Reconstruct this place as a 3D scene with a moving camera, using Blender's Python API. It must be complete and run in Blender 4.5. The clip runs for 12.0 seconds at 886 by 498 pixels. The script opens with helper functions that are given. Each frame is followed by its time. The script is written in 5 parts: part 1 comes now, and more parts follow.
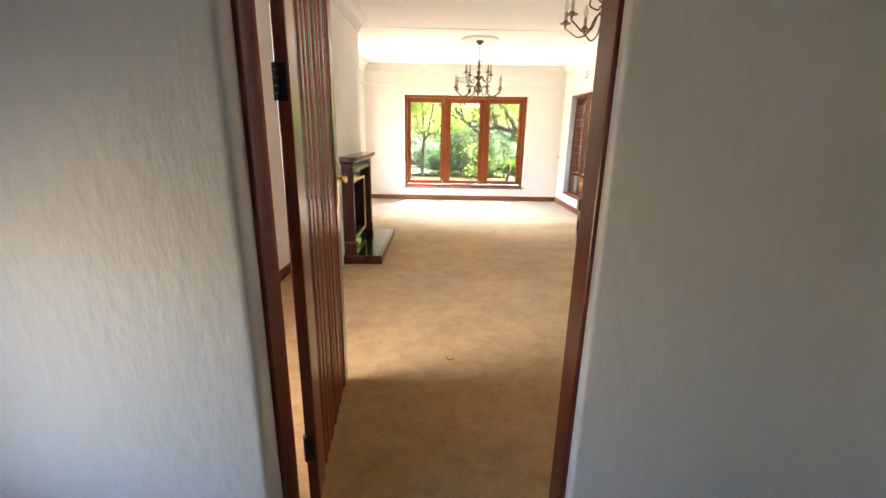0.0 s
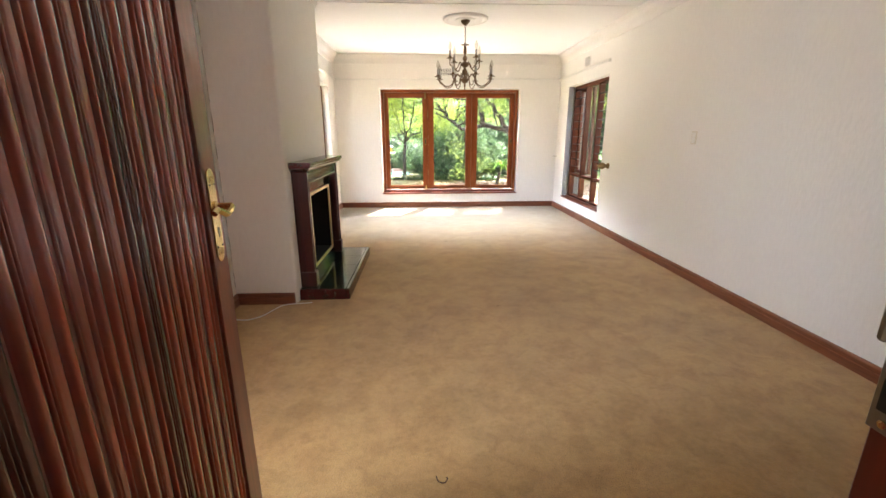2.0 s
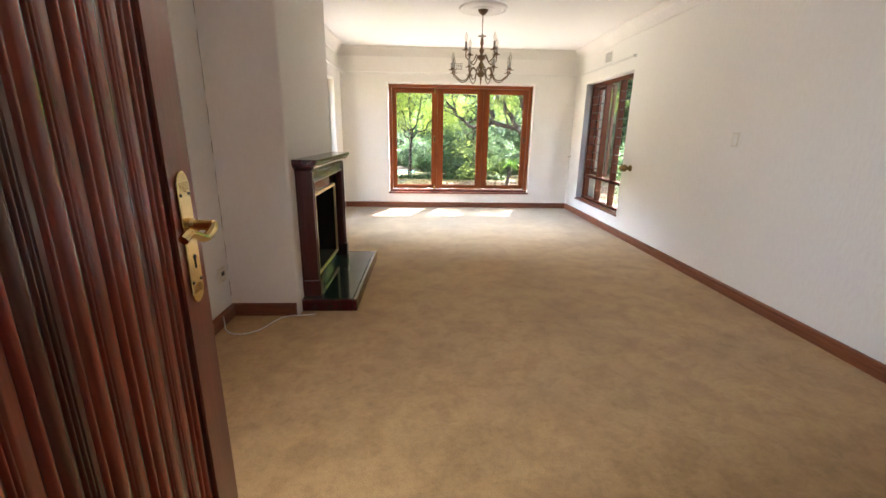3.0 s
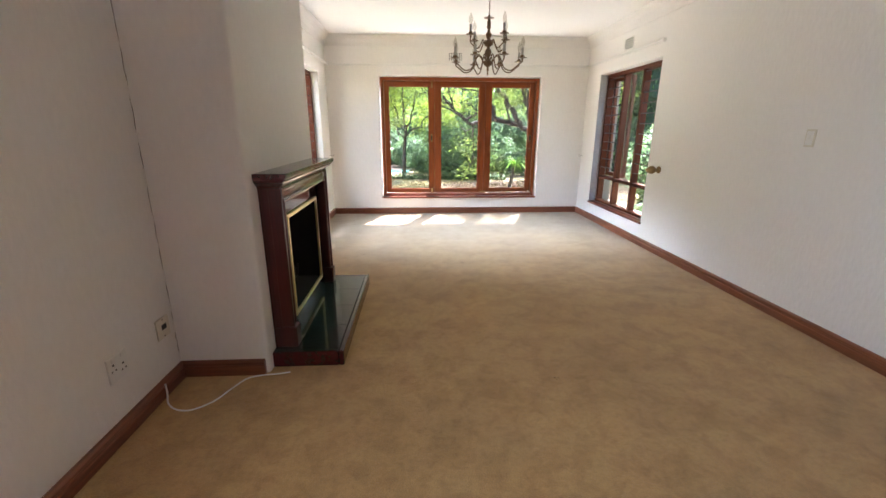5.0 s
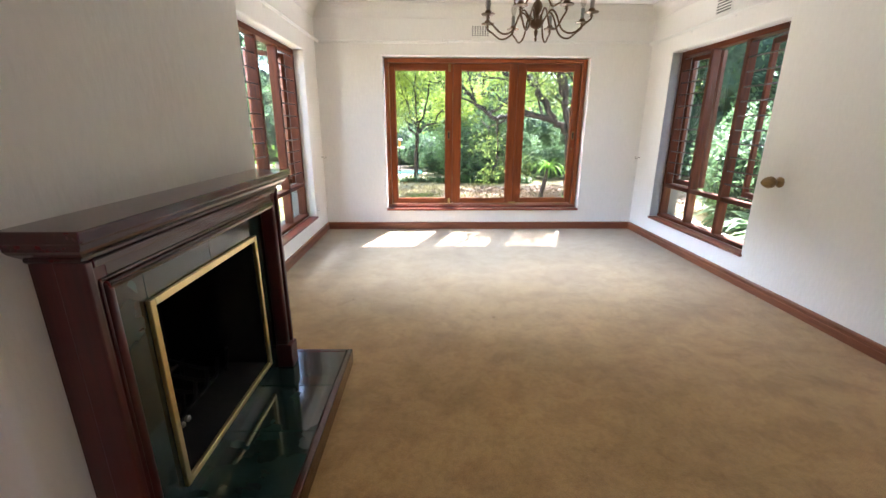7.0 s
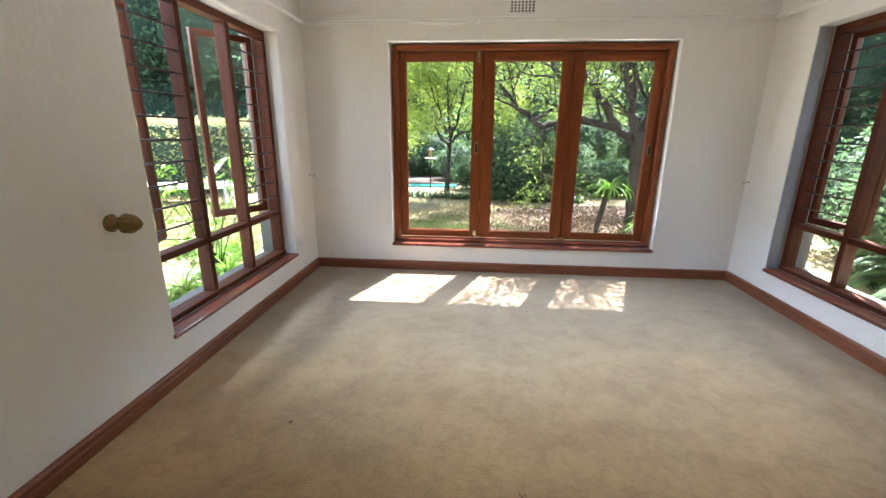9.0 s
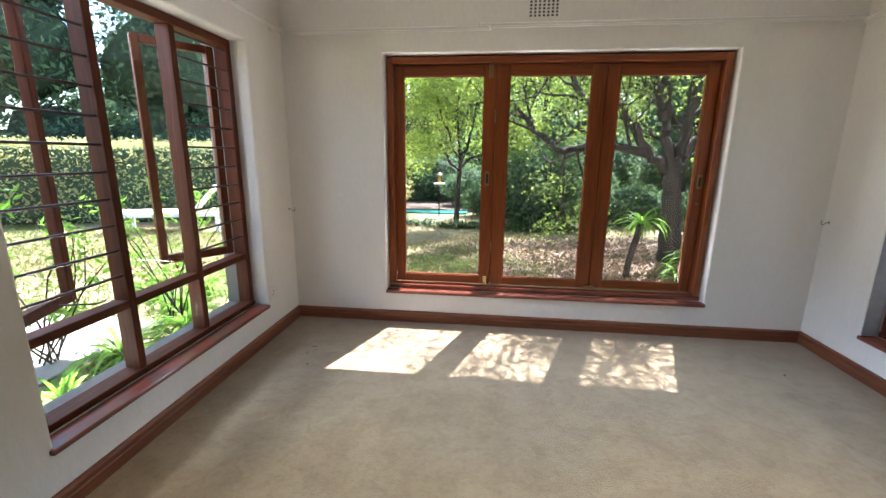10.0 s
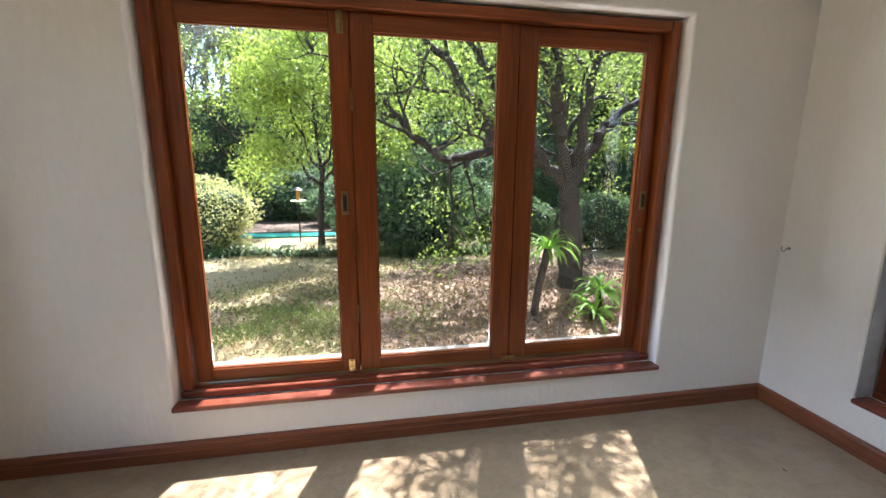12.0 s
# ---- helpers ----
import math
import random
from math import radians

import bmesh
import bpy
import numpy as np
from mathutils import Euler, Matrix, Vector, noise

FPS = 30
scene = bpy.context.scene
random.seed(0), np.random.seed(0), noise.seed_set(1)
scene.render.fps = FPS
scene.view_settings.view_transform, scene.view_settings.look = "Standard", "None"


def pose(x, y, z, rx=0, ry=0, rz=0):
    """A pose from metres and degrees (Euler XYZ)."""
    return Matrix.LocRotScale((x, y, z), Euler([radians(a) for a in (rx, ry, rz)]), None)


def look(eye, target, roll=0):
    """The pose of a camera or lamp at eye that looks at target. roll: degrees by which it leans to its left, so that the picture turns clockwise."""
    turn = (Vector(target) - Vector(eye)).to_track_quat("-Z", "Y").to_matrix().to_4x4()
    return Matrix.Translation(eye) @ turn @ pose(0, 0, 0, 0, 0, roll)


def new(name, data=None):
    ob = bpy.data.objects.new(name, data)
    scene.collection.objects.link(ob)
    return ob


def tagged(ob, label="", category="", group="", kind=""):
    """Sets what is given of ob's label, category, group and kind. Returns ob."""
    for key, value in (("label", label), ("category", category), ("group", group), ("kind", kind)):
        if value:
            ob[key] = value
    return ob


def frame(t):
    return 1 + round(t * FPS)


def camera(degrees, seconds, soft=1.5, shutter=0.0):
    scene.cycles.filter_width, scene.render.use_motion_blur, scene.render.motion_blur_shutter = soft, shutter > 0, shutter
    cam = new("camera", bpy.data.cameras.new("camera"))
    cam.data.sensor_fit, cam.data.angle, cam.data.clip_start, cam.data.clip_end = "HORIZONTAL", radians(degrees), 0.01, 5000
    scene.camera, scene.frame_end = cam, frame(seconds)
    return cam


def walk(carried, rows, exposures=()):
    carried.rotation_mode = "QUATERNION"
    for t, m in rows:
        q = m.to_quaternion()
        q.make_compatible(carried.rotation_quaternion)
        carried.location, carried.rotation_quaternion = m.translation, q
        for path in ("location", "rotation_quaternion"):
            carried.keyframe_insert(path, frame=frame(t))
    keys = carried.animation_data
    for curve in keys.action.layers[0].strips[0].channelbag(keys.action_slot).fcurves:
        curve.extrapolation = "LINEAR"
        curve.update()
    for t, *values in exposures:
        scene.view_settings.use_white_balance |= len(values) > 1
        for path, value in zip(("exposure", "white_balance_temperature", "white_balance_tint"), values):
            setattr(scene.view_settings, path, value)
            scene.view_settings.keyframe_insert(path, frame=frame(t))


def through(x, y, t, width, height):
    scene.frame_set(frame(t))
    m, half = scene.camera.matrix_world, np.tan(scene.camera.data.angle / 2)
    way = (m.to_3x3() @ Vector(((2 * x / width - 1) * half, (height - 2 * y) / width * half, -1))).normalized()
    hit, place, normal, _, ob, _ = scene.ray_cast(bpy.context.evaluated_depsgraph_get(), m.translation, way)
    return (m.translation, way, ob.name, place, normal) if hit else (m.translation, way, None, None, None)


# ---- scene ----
cam = camera(93.6, 12.0)
PATH = [
    (0, (0.006, -0.055, 1.318), (0.032, 1.872, 0.782), 1.1),
    (0.5, (-0.036, 0.152, 1.278), (-0.065, 2.071, 0.715), 0.3),
    (1, (-0.045, 0.403, 1.284), (-0.013, 2.327, 0.742), 0.2),
    (1.5, (0.022, 0.720, 1.281), (0.051, 2.647, 0.745), -0.3),
    (2, (0.038, 0.899, 1.272), (0.126, 2.826, 0.744), -0.1),
    (2.5, (-0.035, 1.061, 1.28), (0.043, 2.989, 0.754), 0.2),
    (3, (-0.07, 1.219, 1.263), (0.015, 3.144, 0.726), 0.9),
    (3.2, (-0.073, 1.292, 1.255), (-0.056, 3.227, 0.75), 0.5),
    (4.8, (-0.127, 1.82, 1.314), (-0.049, 3.739, 0.756), 0.1),
    (5, (-0.13, 1.925, 1.297), (-0.018, 3.843, 0.742), 0.2),
    (5.5, (-0.112, 2.247, 1.285), (0.059, 4.164, 0.742), 1.0),
    (6, (-0.158, 2.566, 1.276), (-0.029, 4.5, 0.785), 0.9),
    (6.5, (-0.166, 2.904, 1.277), (-0.045, 4.823, 0.727), 0.9),
    (7, (-0.119, 3.278, 1.274), (-0.072, 5.195, 0.706), 0.2),
    (7.2, (-0.133, 3.415, 1.257), (-0.095, 5.332, 0.688), 0.2),
    (8.8, (0.101, 4.513, 1.286), (-0.057, 6.428, 0.729), 0.2),
    (9, (0.096, 4.648, 1.296), (-0.058, 6.568, 0.757), 0.5),
    (9.5, (0.07, 5.014, 1.322), (-0.138, 6.944, 0.84), 0.6),
    (10, (0.106, 5.35, 1.337), (-0.11, 7.289, 0.894), 0.6),
    (10.2, (0.109, 5.466, 1.34), (-0.108, 7.409, 0.919), 0.4),
    (10.5, (0.122, 5.65, 1.322), (-0.071, 7.595, 0.897), 0.5),
    (11, (0.13, 5.978, 1.338), (0.025, 7.932, 0.928), 0.5),
    (11.5, (0.158, 6.311, 1.318), (0.225, 8.270, 0.930), 0.4),
    (12, (0.174, 6.623, 1.327), (0.532, 8.553, 0.941), 0.4),
]
EXPOSURES = [(0, 4.75, 6800, 18), (0.5, 4.75, 6750, 18), (1.0, 4.55, 6650, 18), (1.5, 4.3, 6550, 18), (2.0, 4.2, 6500, 18), (3, 4.0, 6300, 18), (5.5, 3.82, 5950, 17), (7, 3.8, 5850, 17), (9, 3.1, 5950, 15), (10.2, 2.7, 5950, 15), (12, 2.6, 6100, 16)]
walk(cam, [(t, look(eye, target, roll)) for t, eye, target, roll in PATH], EXPOSURES)

# ---- light ----
SUN_TO = Vector((0.36, 1.01, 1.904)).normalized()
world = bpy.data.worlds.new("sky")
scene.world = world
world.use_nodes = True
sky = world.node_tree.nodes.new("ShaderNodeTexSky")
sky.sky_type, sky.sun_disc = "NISHITA", False
sky.sun_elevation, sky.sun_rotation = math.asin(SUN_TO.z), math.atan2(SUN_TO.x, SUN_TO.y)
world.node_tree.links.new(sky.outputs[0], world.node_tree.nodes["Background"].inputs[0])
world.node_tree.nodes["Background"].inputs[1].default_value = 0.11
sun = new("sun", bpy.data.lights.new("sun", "SUN"))
sun.data.energy, sun.data.angle, sun.data.color = 5.0, radians(0.53), (1.0, 0.98, 0.95)
sun.matrix_world = look(SUN_TO * 60, (0, 0, 0))


def window_light(name, eye, target, sx, sy, watts, color=(0.76, 0.88, 1.0), spread=180):
    lamp = new(name, bpy.data.lights.new(name, "AREA"))
    lamp.data.shape, lamp.data.size, lamp.data.size_y = "RECTANGLE", sx, sy
    lamp.data.energy, lamp.data.color, lamp.data.spread = watts, color, radians(spread)
    lamp.matrix_world = look(eye, target)
    return lamp


# added area lamps: sky light over the window heads, sunlit-ground bounce below the sills
window_light("sky_fill_far", (0.51, 9.95, 3.0), (0.51, 3.6, 0.5), 2.8, 0.6, 7, spread=80)
window_light("sky_fill_left", (-4.2, 7.28, 3.2), (2.4, 6.6, 1.0), 1.8, 0.8, 18, spread=80)
window_light("sky_fill_right", (4.9, 7.28, 3.2), (-1.4, 6.6, 1.0), 1.8, 0.8, 8, spread=80)
window_light("ground_fill_far", (0.51, 9.15, 0.095), (0.51, 5.0, 2.57), 2.3, 0.30, 10.5, (1.0, 0.95, 0.86))
window_light("ground_fill_left", (-1.90, 7.28, 0.085), (1.2, 5.6, 2.57), 1.4, 0.20, 5.5, (1.0, 0.95, 0.86))
window_light("ground_fill_right", (2.87, 7.28, 0.085), (-0.2, 5.6, 2.57), 1.4, 0.20, 6, (1.0, 0.95, 0.86))
# unseen lamp in an invented opening, added to brighten the near end
window_light("entry_fill", (-1.56, 1.68, 1.45), (0.6, 2.4, 0.6), 0.64, 1.05, 1.75, (0.92, 0.97, 1.0), spread=120)
window_light("skylight_hall", (-1.62, 0.15, 0.75), (0.2, 0.45, 0.8), 0.7, 0.7, 0.10, (0.48, 0.70, 1.0))


# ---- materials ----
def mat(name, color, rough=0.6, vary=0.12, grain=60.0, patch=2.5, bump=0.15, metal=0.0, stretch=(1, 1, 1), dark=None,
        coat=0.0, spec=0.5, dist=0.004):
    """Paint, stone, wood or metal with variation at two scales and a fine relief."""
    m = bpy.data.materials.new(name)
    m.use_nodes = True
    nt = m.node_tree
    n, l = nt.nodes, nt.links
    p = n["Principled BSDF"]
    p.inputs["Roughness"].default_value, p.inputs["Metallic"].default_value = rough, metal
    p.inputs["Coat Weight"].default_value, p.inputs["Specular IOR Level"].default_value = coat, spec
    p.inputs["Coat Roughness"].default_value = 0.12
    tc, mp = n.new("ShaderNodeTexCoord"), n.new("ShaderNodeMapping")
    l.new(tc.outputs["Object"], mp.inputs["Vector"])
    mp.inputs["Scale"].default_value = stretch
    a, b = n.new("ShaderNodeTexNoise"), n.new("ShaderNodeTexNoise")
    for tex, sc, det in ((a, grain, 5), (b, patch, 4)):
        tex.inputs["Scale"].default_value, tex.inputs["Detail"].default_value = sc, det
        l.new(mp.outputs[0], tex.inputs["Vector"])
    add = n.new("ShaderNodeMath")
    add.operation = "ADD"
    l.new(a.outputs[0], add.inputs[0]), l.new(b.outputs[0], add.inputs[1])
    ramp = n.new("ShaderNodeValToRGB")
    lo = dark or [c * (1 - vary) for c in color]
    hi = [min(1, c * (1 + vary * 0.7)) for c in color]
    ramp.color_ramp.elements[0].position, ramp.color_ramp.elements[1].position = 0.32, 0.68
    ramp.color_ramp.elements[0].color, ramp.color_ramp.elements[1].color = (*lo, 1), (*hi, 1)
    half = n.new("ShaderNodeMath")
    half.operation = "MULTIPLY"
    half.inputs[1].default_value = 0.5
    l.new(add.outputs[0], half.inputs[0]), l.new(half.outputs[0], ramp.inputs[0])
    l.new(ramp.outputs[0], p.inputs["Base Color"])
    if bump:
        bp = n.new("ShaderNodeBump")
        bp.inputs["Strength"].default_value, bp.inputs["Distance"].default_value = bump, dist
        l.new(a.outputs[0], bp.inputs["Height"]), l.new(bp.outputs[0], p.inputs["Normal"])
    return m


def leaf_mat(name, color, spread=0.45, through=0.35, yellow=0.0):
    """Leaves: each one its own shade, with light passing through."""
    m = bpy.data.materials.new(name)
    m.use_nodes = True
    nt = m.node_tree
    n, l = nt.nodes, nt.links
    p, out = n["Principled BSDF"], n["Material Output"]
    p.inputs["Roughness"].default_value = 0.5
    geo, ramp = n.new("ShaderNodeNewGeometry"), n.new("ShaderNodeValToRGB")
    l.new(geo.outputs["Random Per Island"], ramp.inputs[0])
    e = ramp.color_ramp.elements
    e[0].color = (*[c * (1 - spread) for c in color], 1)
    e[1].color = (color[0] * (1 + spread + yellow), color[1] * (1 + spread), color[2] * (1 + spread * 0.5), 1)
    l.new(ramp.outputs[0], p.inputs["Base Color"])
    tr, mix = n.new("ShaderNodeBsdfTranslucent"), n.new("ShaderNodeMixShader")
    l.new(ramp.outputs[0], tr.inputs[0])
    mix.inputs[0].default_value = through
    l.new(p.outputs[0], mix.inputs[1]), l.new(tr.outputs[0], mix.inputs[2]), l.new(mix.outputs[0], out.inputs[0])
    return m


def glass_mat(name, tint=(0.96, 0.98, 0.97)):
    m = bpy.data.materials.new(name)
    m.use_nodes = True
    nt = m.node_tree
    n, l = nt.nodes, nt.links
    n.remove(n["Principled BSDF"])
    t, g, mix, lw, pw, ad = (n.new("ShaderNode" + k) for k in ("BsdfTransparent", "BsdfGlossy", "MixShader", "LayerWeight", "Math", "Math"))
    t.inputs[0].default_value = (*tint, 1)
    g.inputs["Roughness"].default_value = 0.01
    lw.inputs[0].default_value = 0.5
    pw.operation, ad.operation = "POWER", "MULTIPLY_ADD"
    pw.inputs[1].default_value, ad.inputs[1].default_value, ad.inputs[2].default_value = 5.0, 0.6, 0.03
    l.new(lw.outputs["Facing"], pw.inputs[0]), l.new(pw.outputs[0], ad.inputs[0])
    l.new(ad.outputs[0], mix.inputs[0]), l.new(t.outputs[0], mix.inputs[1]), l.new(g.outputs[0], mix.inputs[2])
    l.new(mix.outputs[0], n["Material Output"].inputs[0])
    return m


def carpet_mat():
    m = mat("carpet", (0.52, 0.325, 0.125), 0.95, 0.20, 150, 1.6, 0.7, spec=0.1, dist=0.006)
    nt = m.node_tree
    n, l = nt.nodes, nt.links
    p = n["Principled BSDF"]
    p.inputs["Sheen Weight"].default_value, p.inputs["Sheen Roughness"].default_value = 0.25, 0.6
    tc = n.new("ShaderNodeTexCoord")
    base = p.inputs["Base Color"].links[0].from_socket
    # greyer, darker towards the far windows: soiling, plus window light's greying in the colour
    sep, far_ramp, drift, wob, far_tint = (n.new("ShaderNode" + k) for k in ("SeparateXYZ", "MapRange", "TexNoise", "Math", "Mix"))
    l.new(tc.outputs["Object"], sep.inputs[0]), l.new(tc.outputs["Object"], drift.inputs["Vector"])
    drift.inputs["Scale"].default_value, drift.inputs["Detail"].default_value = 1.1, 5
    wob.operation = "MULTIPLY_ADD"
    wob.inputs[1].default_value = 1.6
    l.new(drift.outputs[0], wob.inputs[0]), l.new(sep.outputs[1], wob.inputs[2]), l.new(wob.outputs[0], far_ramp.inputs[0])
    far_ramp.interpolation_type = "SMOOTHSTEP"
    far_ramp.inputs[1].default_value, far_ramp.inputs[2].default_value = 5.7, 8.6
    far_tint.data_type = "RGBA"
    l.new(far_ramp.outputs[0], far_tint.inputs[0]), l.new(base, far_tint.inputs[6])
    far_tint.inputs[7].default_value = (0.285, 0.207, 0.118, 1)
    last = far_tint.outputs[2]
    # trodden pile in soft patches, and a few dark stains
    for scale, lo, hi, factor, tone in ((3.1, 0.45, 0.60, 0.46, (0.75, 0.69, 0.61)), (8.5, 0.47, 0.60, 0.5, (0.77, 0.72, 0.65)),
                                        (38.0, 0.45, 0.62, 0.4, (0.72, 0.70, 0.66)), (2.1, 0.56, 0.66, 0.36, (0.74, 0.69, 0.62))):
        tex, ramp, mix = n.new("ShaderNodeTexNoise"), n.new("ShaderNodeValToRGB"), n.new("ShaderNodeMix")
        tex.inputs["Scale"].default_value, tex.inputs["Detail"].default_value, tex.inputs["Roughness"].default_value = scale, 6, 0.62
        tex.inputs["Distortion"].default_value = 0.5
        l.new(tc.outputs["Object"], tex.inputs["Vector"])
        ramp.color_ramp.elements[0].position, ramp.color_ramp.elements[1].position = lo, hi
        ramp.color_ramp.elements[0].color = (0, 0, 0, 1)
        ramp.color_ramp.elements[1].color = (factor, factor, factor, 1)
        mix.data_type, mix.blend_type = "RGBA", "MULTIPLY"
        l.new(tex.outputs[0], ramp.inputs[0]), l.new(ramp.outputs[0], mix.inputs[0])
        l.new(last, mix.inputs[6])
        mix.inputs[7].default_value = (*tone, 1)
        last = mix.outputs[2]
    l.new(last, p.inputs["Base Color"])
    return m


def wood_mat(name, color, dark, axis="z", rough=0.35, coat=0.3, grain=1.0, bump=0.12, spec=0.5):
    s = {"x": (1.2, 22, 22), "y": (22, 1.2, 22), "z": (22, 22, 1.2)}[axis]
    return mat(name, color, rough, 0.25, 4.0 * grain, 0.9, bump, stretch=s, dark=dark, coat=coat, spec=spec, dist=0.002)


WALL = mat("wall_paint", (0.84, 0.82, 0.785), 0.75, 0.035, 42, 1.1, 0.35, stretch=(1, 1, 0.45), dist=0.006)
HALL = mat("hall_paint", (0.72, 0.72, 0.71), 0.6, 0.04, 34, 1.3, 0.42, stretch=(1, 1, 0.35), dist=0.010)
CEIL = mat("ceiling_paint", (0.87, 0.86, 0.84), 0.85, 0.03, 30, 0.8, 0.12)
PLASTER = mat("white_plaster", (0.80, 0.78, 0.75), 0.7, 0.05, 50, 2, 0.15)
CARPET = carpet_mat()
FRAME_Z = wood_mat("frame_wood_upright", (0.255, 0.064, 0.014), (0.13, 0.030, 0.007), "z", 0.38, 0.12, spec=0.35)
FRAME_X = wood_mat("frame_wood_crosswise", (0.255, 0.064, 0.014), (0.13, 0.030, 0.007), "x", 0.38, 0.12, spec=0.35)
# the far frame's timber again, darkened: backlit shade is put into the colour
SHADED_Z = wood_mat("shaded_frame_upright", (0.115, 0.030, 0.010), (0.055, 0.014, 0.005), "z", 0.55, 0.0, spec=0.2)
SHADED_Y = wood_mat("shaded_frame_lengthwise", (0.115, 0.030, 0.010), (0.055, 0.014, 0.005), "y", 0.55, 0.0, spec=0.2)
FRAME_Y = wood_mat("frame_wood_lengthwise", (0.25, 0.068, 0.018), (0.14, 0.035, 0.010), "y")
SKIRT_X = wood_mat("skirting_wood_crosswise", (0.22, 0.07, 0.028), (0.12, 0.035, 0.015), "x", 0.45, 0.15)
SKIRT_Y = wood_mat("skirting_wood_lengthwise", (0.22, 0.07, 0.028), (0.12, 0.035, 0.015), "y", 0.45, 0.15)
SILL_X = wood_mat("sill_wood_crosswise", (0.20, 0.05, 0.024), (0.11, 0.025, 0.013), "x", 0.3, 0.4)
SILL_Y = wood_mat("sill_wood_lengthwise", (0.20, 0.05, 0.024), (0.11, 0.025, 0.013), "y", 0.3, 0.4)
JAMB = wood_mat("jamb_mahogany", (0.135, 0.018, 0.008), (0.075, 0.010, 0.005), "z", 0.36, 0.12)
DOOR = wood_mat("door_mahogany", (0.33, 0.047, 0.022), (0.19, 0.026, 0.012), "z", 0.20, 0.8)
DOOR_DARK = wood_mat("door_dark_stripe", (0.13, 0.028, 0.018), (0.07, 0.016, 0.011), "z", 0.24, 0.4)
STILE = wood_mat("door_stile", (0.25, 0.045, 0.022), (0.18, 0.032, 0.016), "z", 0.30, 0.35)
MAHOG = wood_mat("mantel_mahogany", (0.070, 0.008, 0.009), (0.038, 0.005, 0.005), "y", 0.22, 0.5)
MAHOG_Z = wood_mat("mantel_mahogany_upright", (0.070, 0.008, 0.009), (0.038, 0.005, 0.005), "z", 0.30, 0.25)
MARBLE = mat("green_marble", (0.022, 0.045, 0.038), 0.07, 0.5, 9, 3, 0.0, dark=(0.008, 0.018, 0.016), coat=0.4)
GROUT = mat("dark_grout", (0.012, 0.015, 0.014), 0.8, 0.2, 60, 5, 0.2)
SOOT = mat("soot_black", (0.012, 0.011, 0.010), 0.9, 0.4, 30, 4, 0.6)
BRASS = mat("polished_brass", (0.80, 0.62, 0.30), 0.22, 0.08, 30, 6, 0.03, metal=1.0)
GOLD = mat("brass_trim", (0.86, 0.70, 0.36), 0.3, 0.06, 30, 6, 0.03, metal=1.0)
ANTIQUE = mat("antique_brass", (0.17, 0.11, 0.065), 0.32, 0.3, 40, 8, 0.08, metal=1.0)
KNOB = mat("aged_brass", (0.30, 0.20, 0.09), 0.38, 0.3, 50, 9, 0.1, metal=0.9)
STEEL = mat("dull_steel", (0.34, 0.31, 0.26), 0.4, 0.2, 60, 8, 0.08, metal=1.0)
IRON = mat("black_iron", (0.018, 0.014, 0.012), 0.5, 0.3, 60, 8, 0.1)
BAR = mat("brown_bar_paint", (0.045, 0.018, 0.012), 0.4, 0.2, 60, 8, 0.05)
CREAM = mat("cream_plastic", (0.72, 0.68, 0.58), 0.4, 0.04, 30, 6, 0.02)
WHITE_P = mat("white_plastic", (0.80, 0.79, 0.76), 0.4, 0.04, 30, 6, 0.02)
# black inlays drawn for open holes; the shade inside is put into this colour
BLACK = mat("hole_black", (0.012, 0.012, 0.012), 0.5, 0.2, 30, 6, 0.02)
CANDLE = mat("grey_candle_sleeve", (0.30, 0.29, 0.27), 0.6, 0.15, 30, 6, 0.05)
BULB = glass_mat("bulb_glass", (0.86, 0.85, 0.82))
GLASS = glass_mat("window_glass")
LINT = mat("brown_lint", (0.10, 0.055, 0.03), 0.9, 0.3, 60, 9, 0.1)
SILL_OUT = mat("outer_sill_stone", (0.20, 0.18, 0.15), 0.9, 0.25, 30, 3, 0.3)
# darker grey for one window reveal; its shade is put into the colour
REVEAL_SHADE = mat("reveal_shade_grey", (0.34, 0.34, 0.36), 0.85, 0.15, 26, 3, 0.35)
OUTER = mat("outer_wall_plaster", (0.62, 0.58, 0.50), 0.85, 0.1, 30, 1.5, 0.3)
ROOF = mat("roof_tile", (0.16, 0.10, 0.08), 0.8, 0.2, 30, 2, 0.2)


# ---- mesh helpers ----
def box(bm, x0, x1, y0, y1, z0, z1, bevel=0.0, seg=1):
    v = [bm.verts.new((x, y, z)) for x in (x0, x1) for y in (y0, y1) for z in (z0, z1)]
    f = [bm.faces.new([v[i] for i in q]) for q in
         ((0, 1, 3, 2), (4, 6, 7, 5), (0, 4, 5, 1), (2, 3, 7, 6), (0, 2, 6, 4), (1, 5, 7, 3))]
    if bevel:
        edges = list({e for q in f for e in q.edges})
        bmesh.ops.bevel(bm, geom=edges, offset=bevel, segments=seg, profile=0.5, affect="EDGES")
    return bm


def boxed(*args, **kw):
    return box(bmesh.new(), *args, **kw)


def lathe(bm, profile, at=(0, 0, 0), turn=None, seg=16):
    """Turns a profile of (radius, height) about z, then moves it to its place."""
    m = Matrix.Translation(at) @ (turn or Matrix())
    rings = []
    for r, h in profile:
        rings.append([bm.verts.new(m @ Vector((r * math.cos(a), r * math.sin(a), h)))
                      for a in (2 * math.pi * k / seg for k in range(seg))])
    for a, b in zip(rings, rings[1:]):
        for k in range(seg):
            bm.faces.new((a[k], a[(k + 1) % seg], b[(k + 1) % seg], b[k]))
    bm.faces.new(rings[0][::-1]), bm.faces.new(rings[-1])
    return bm


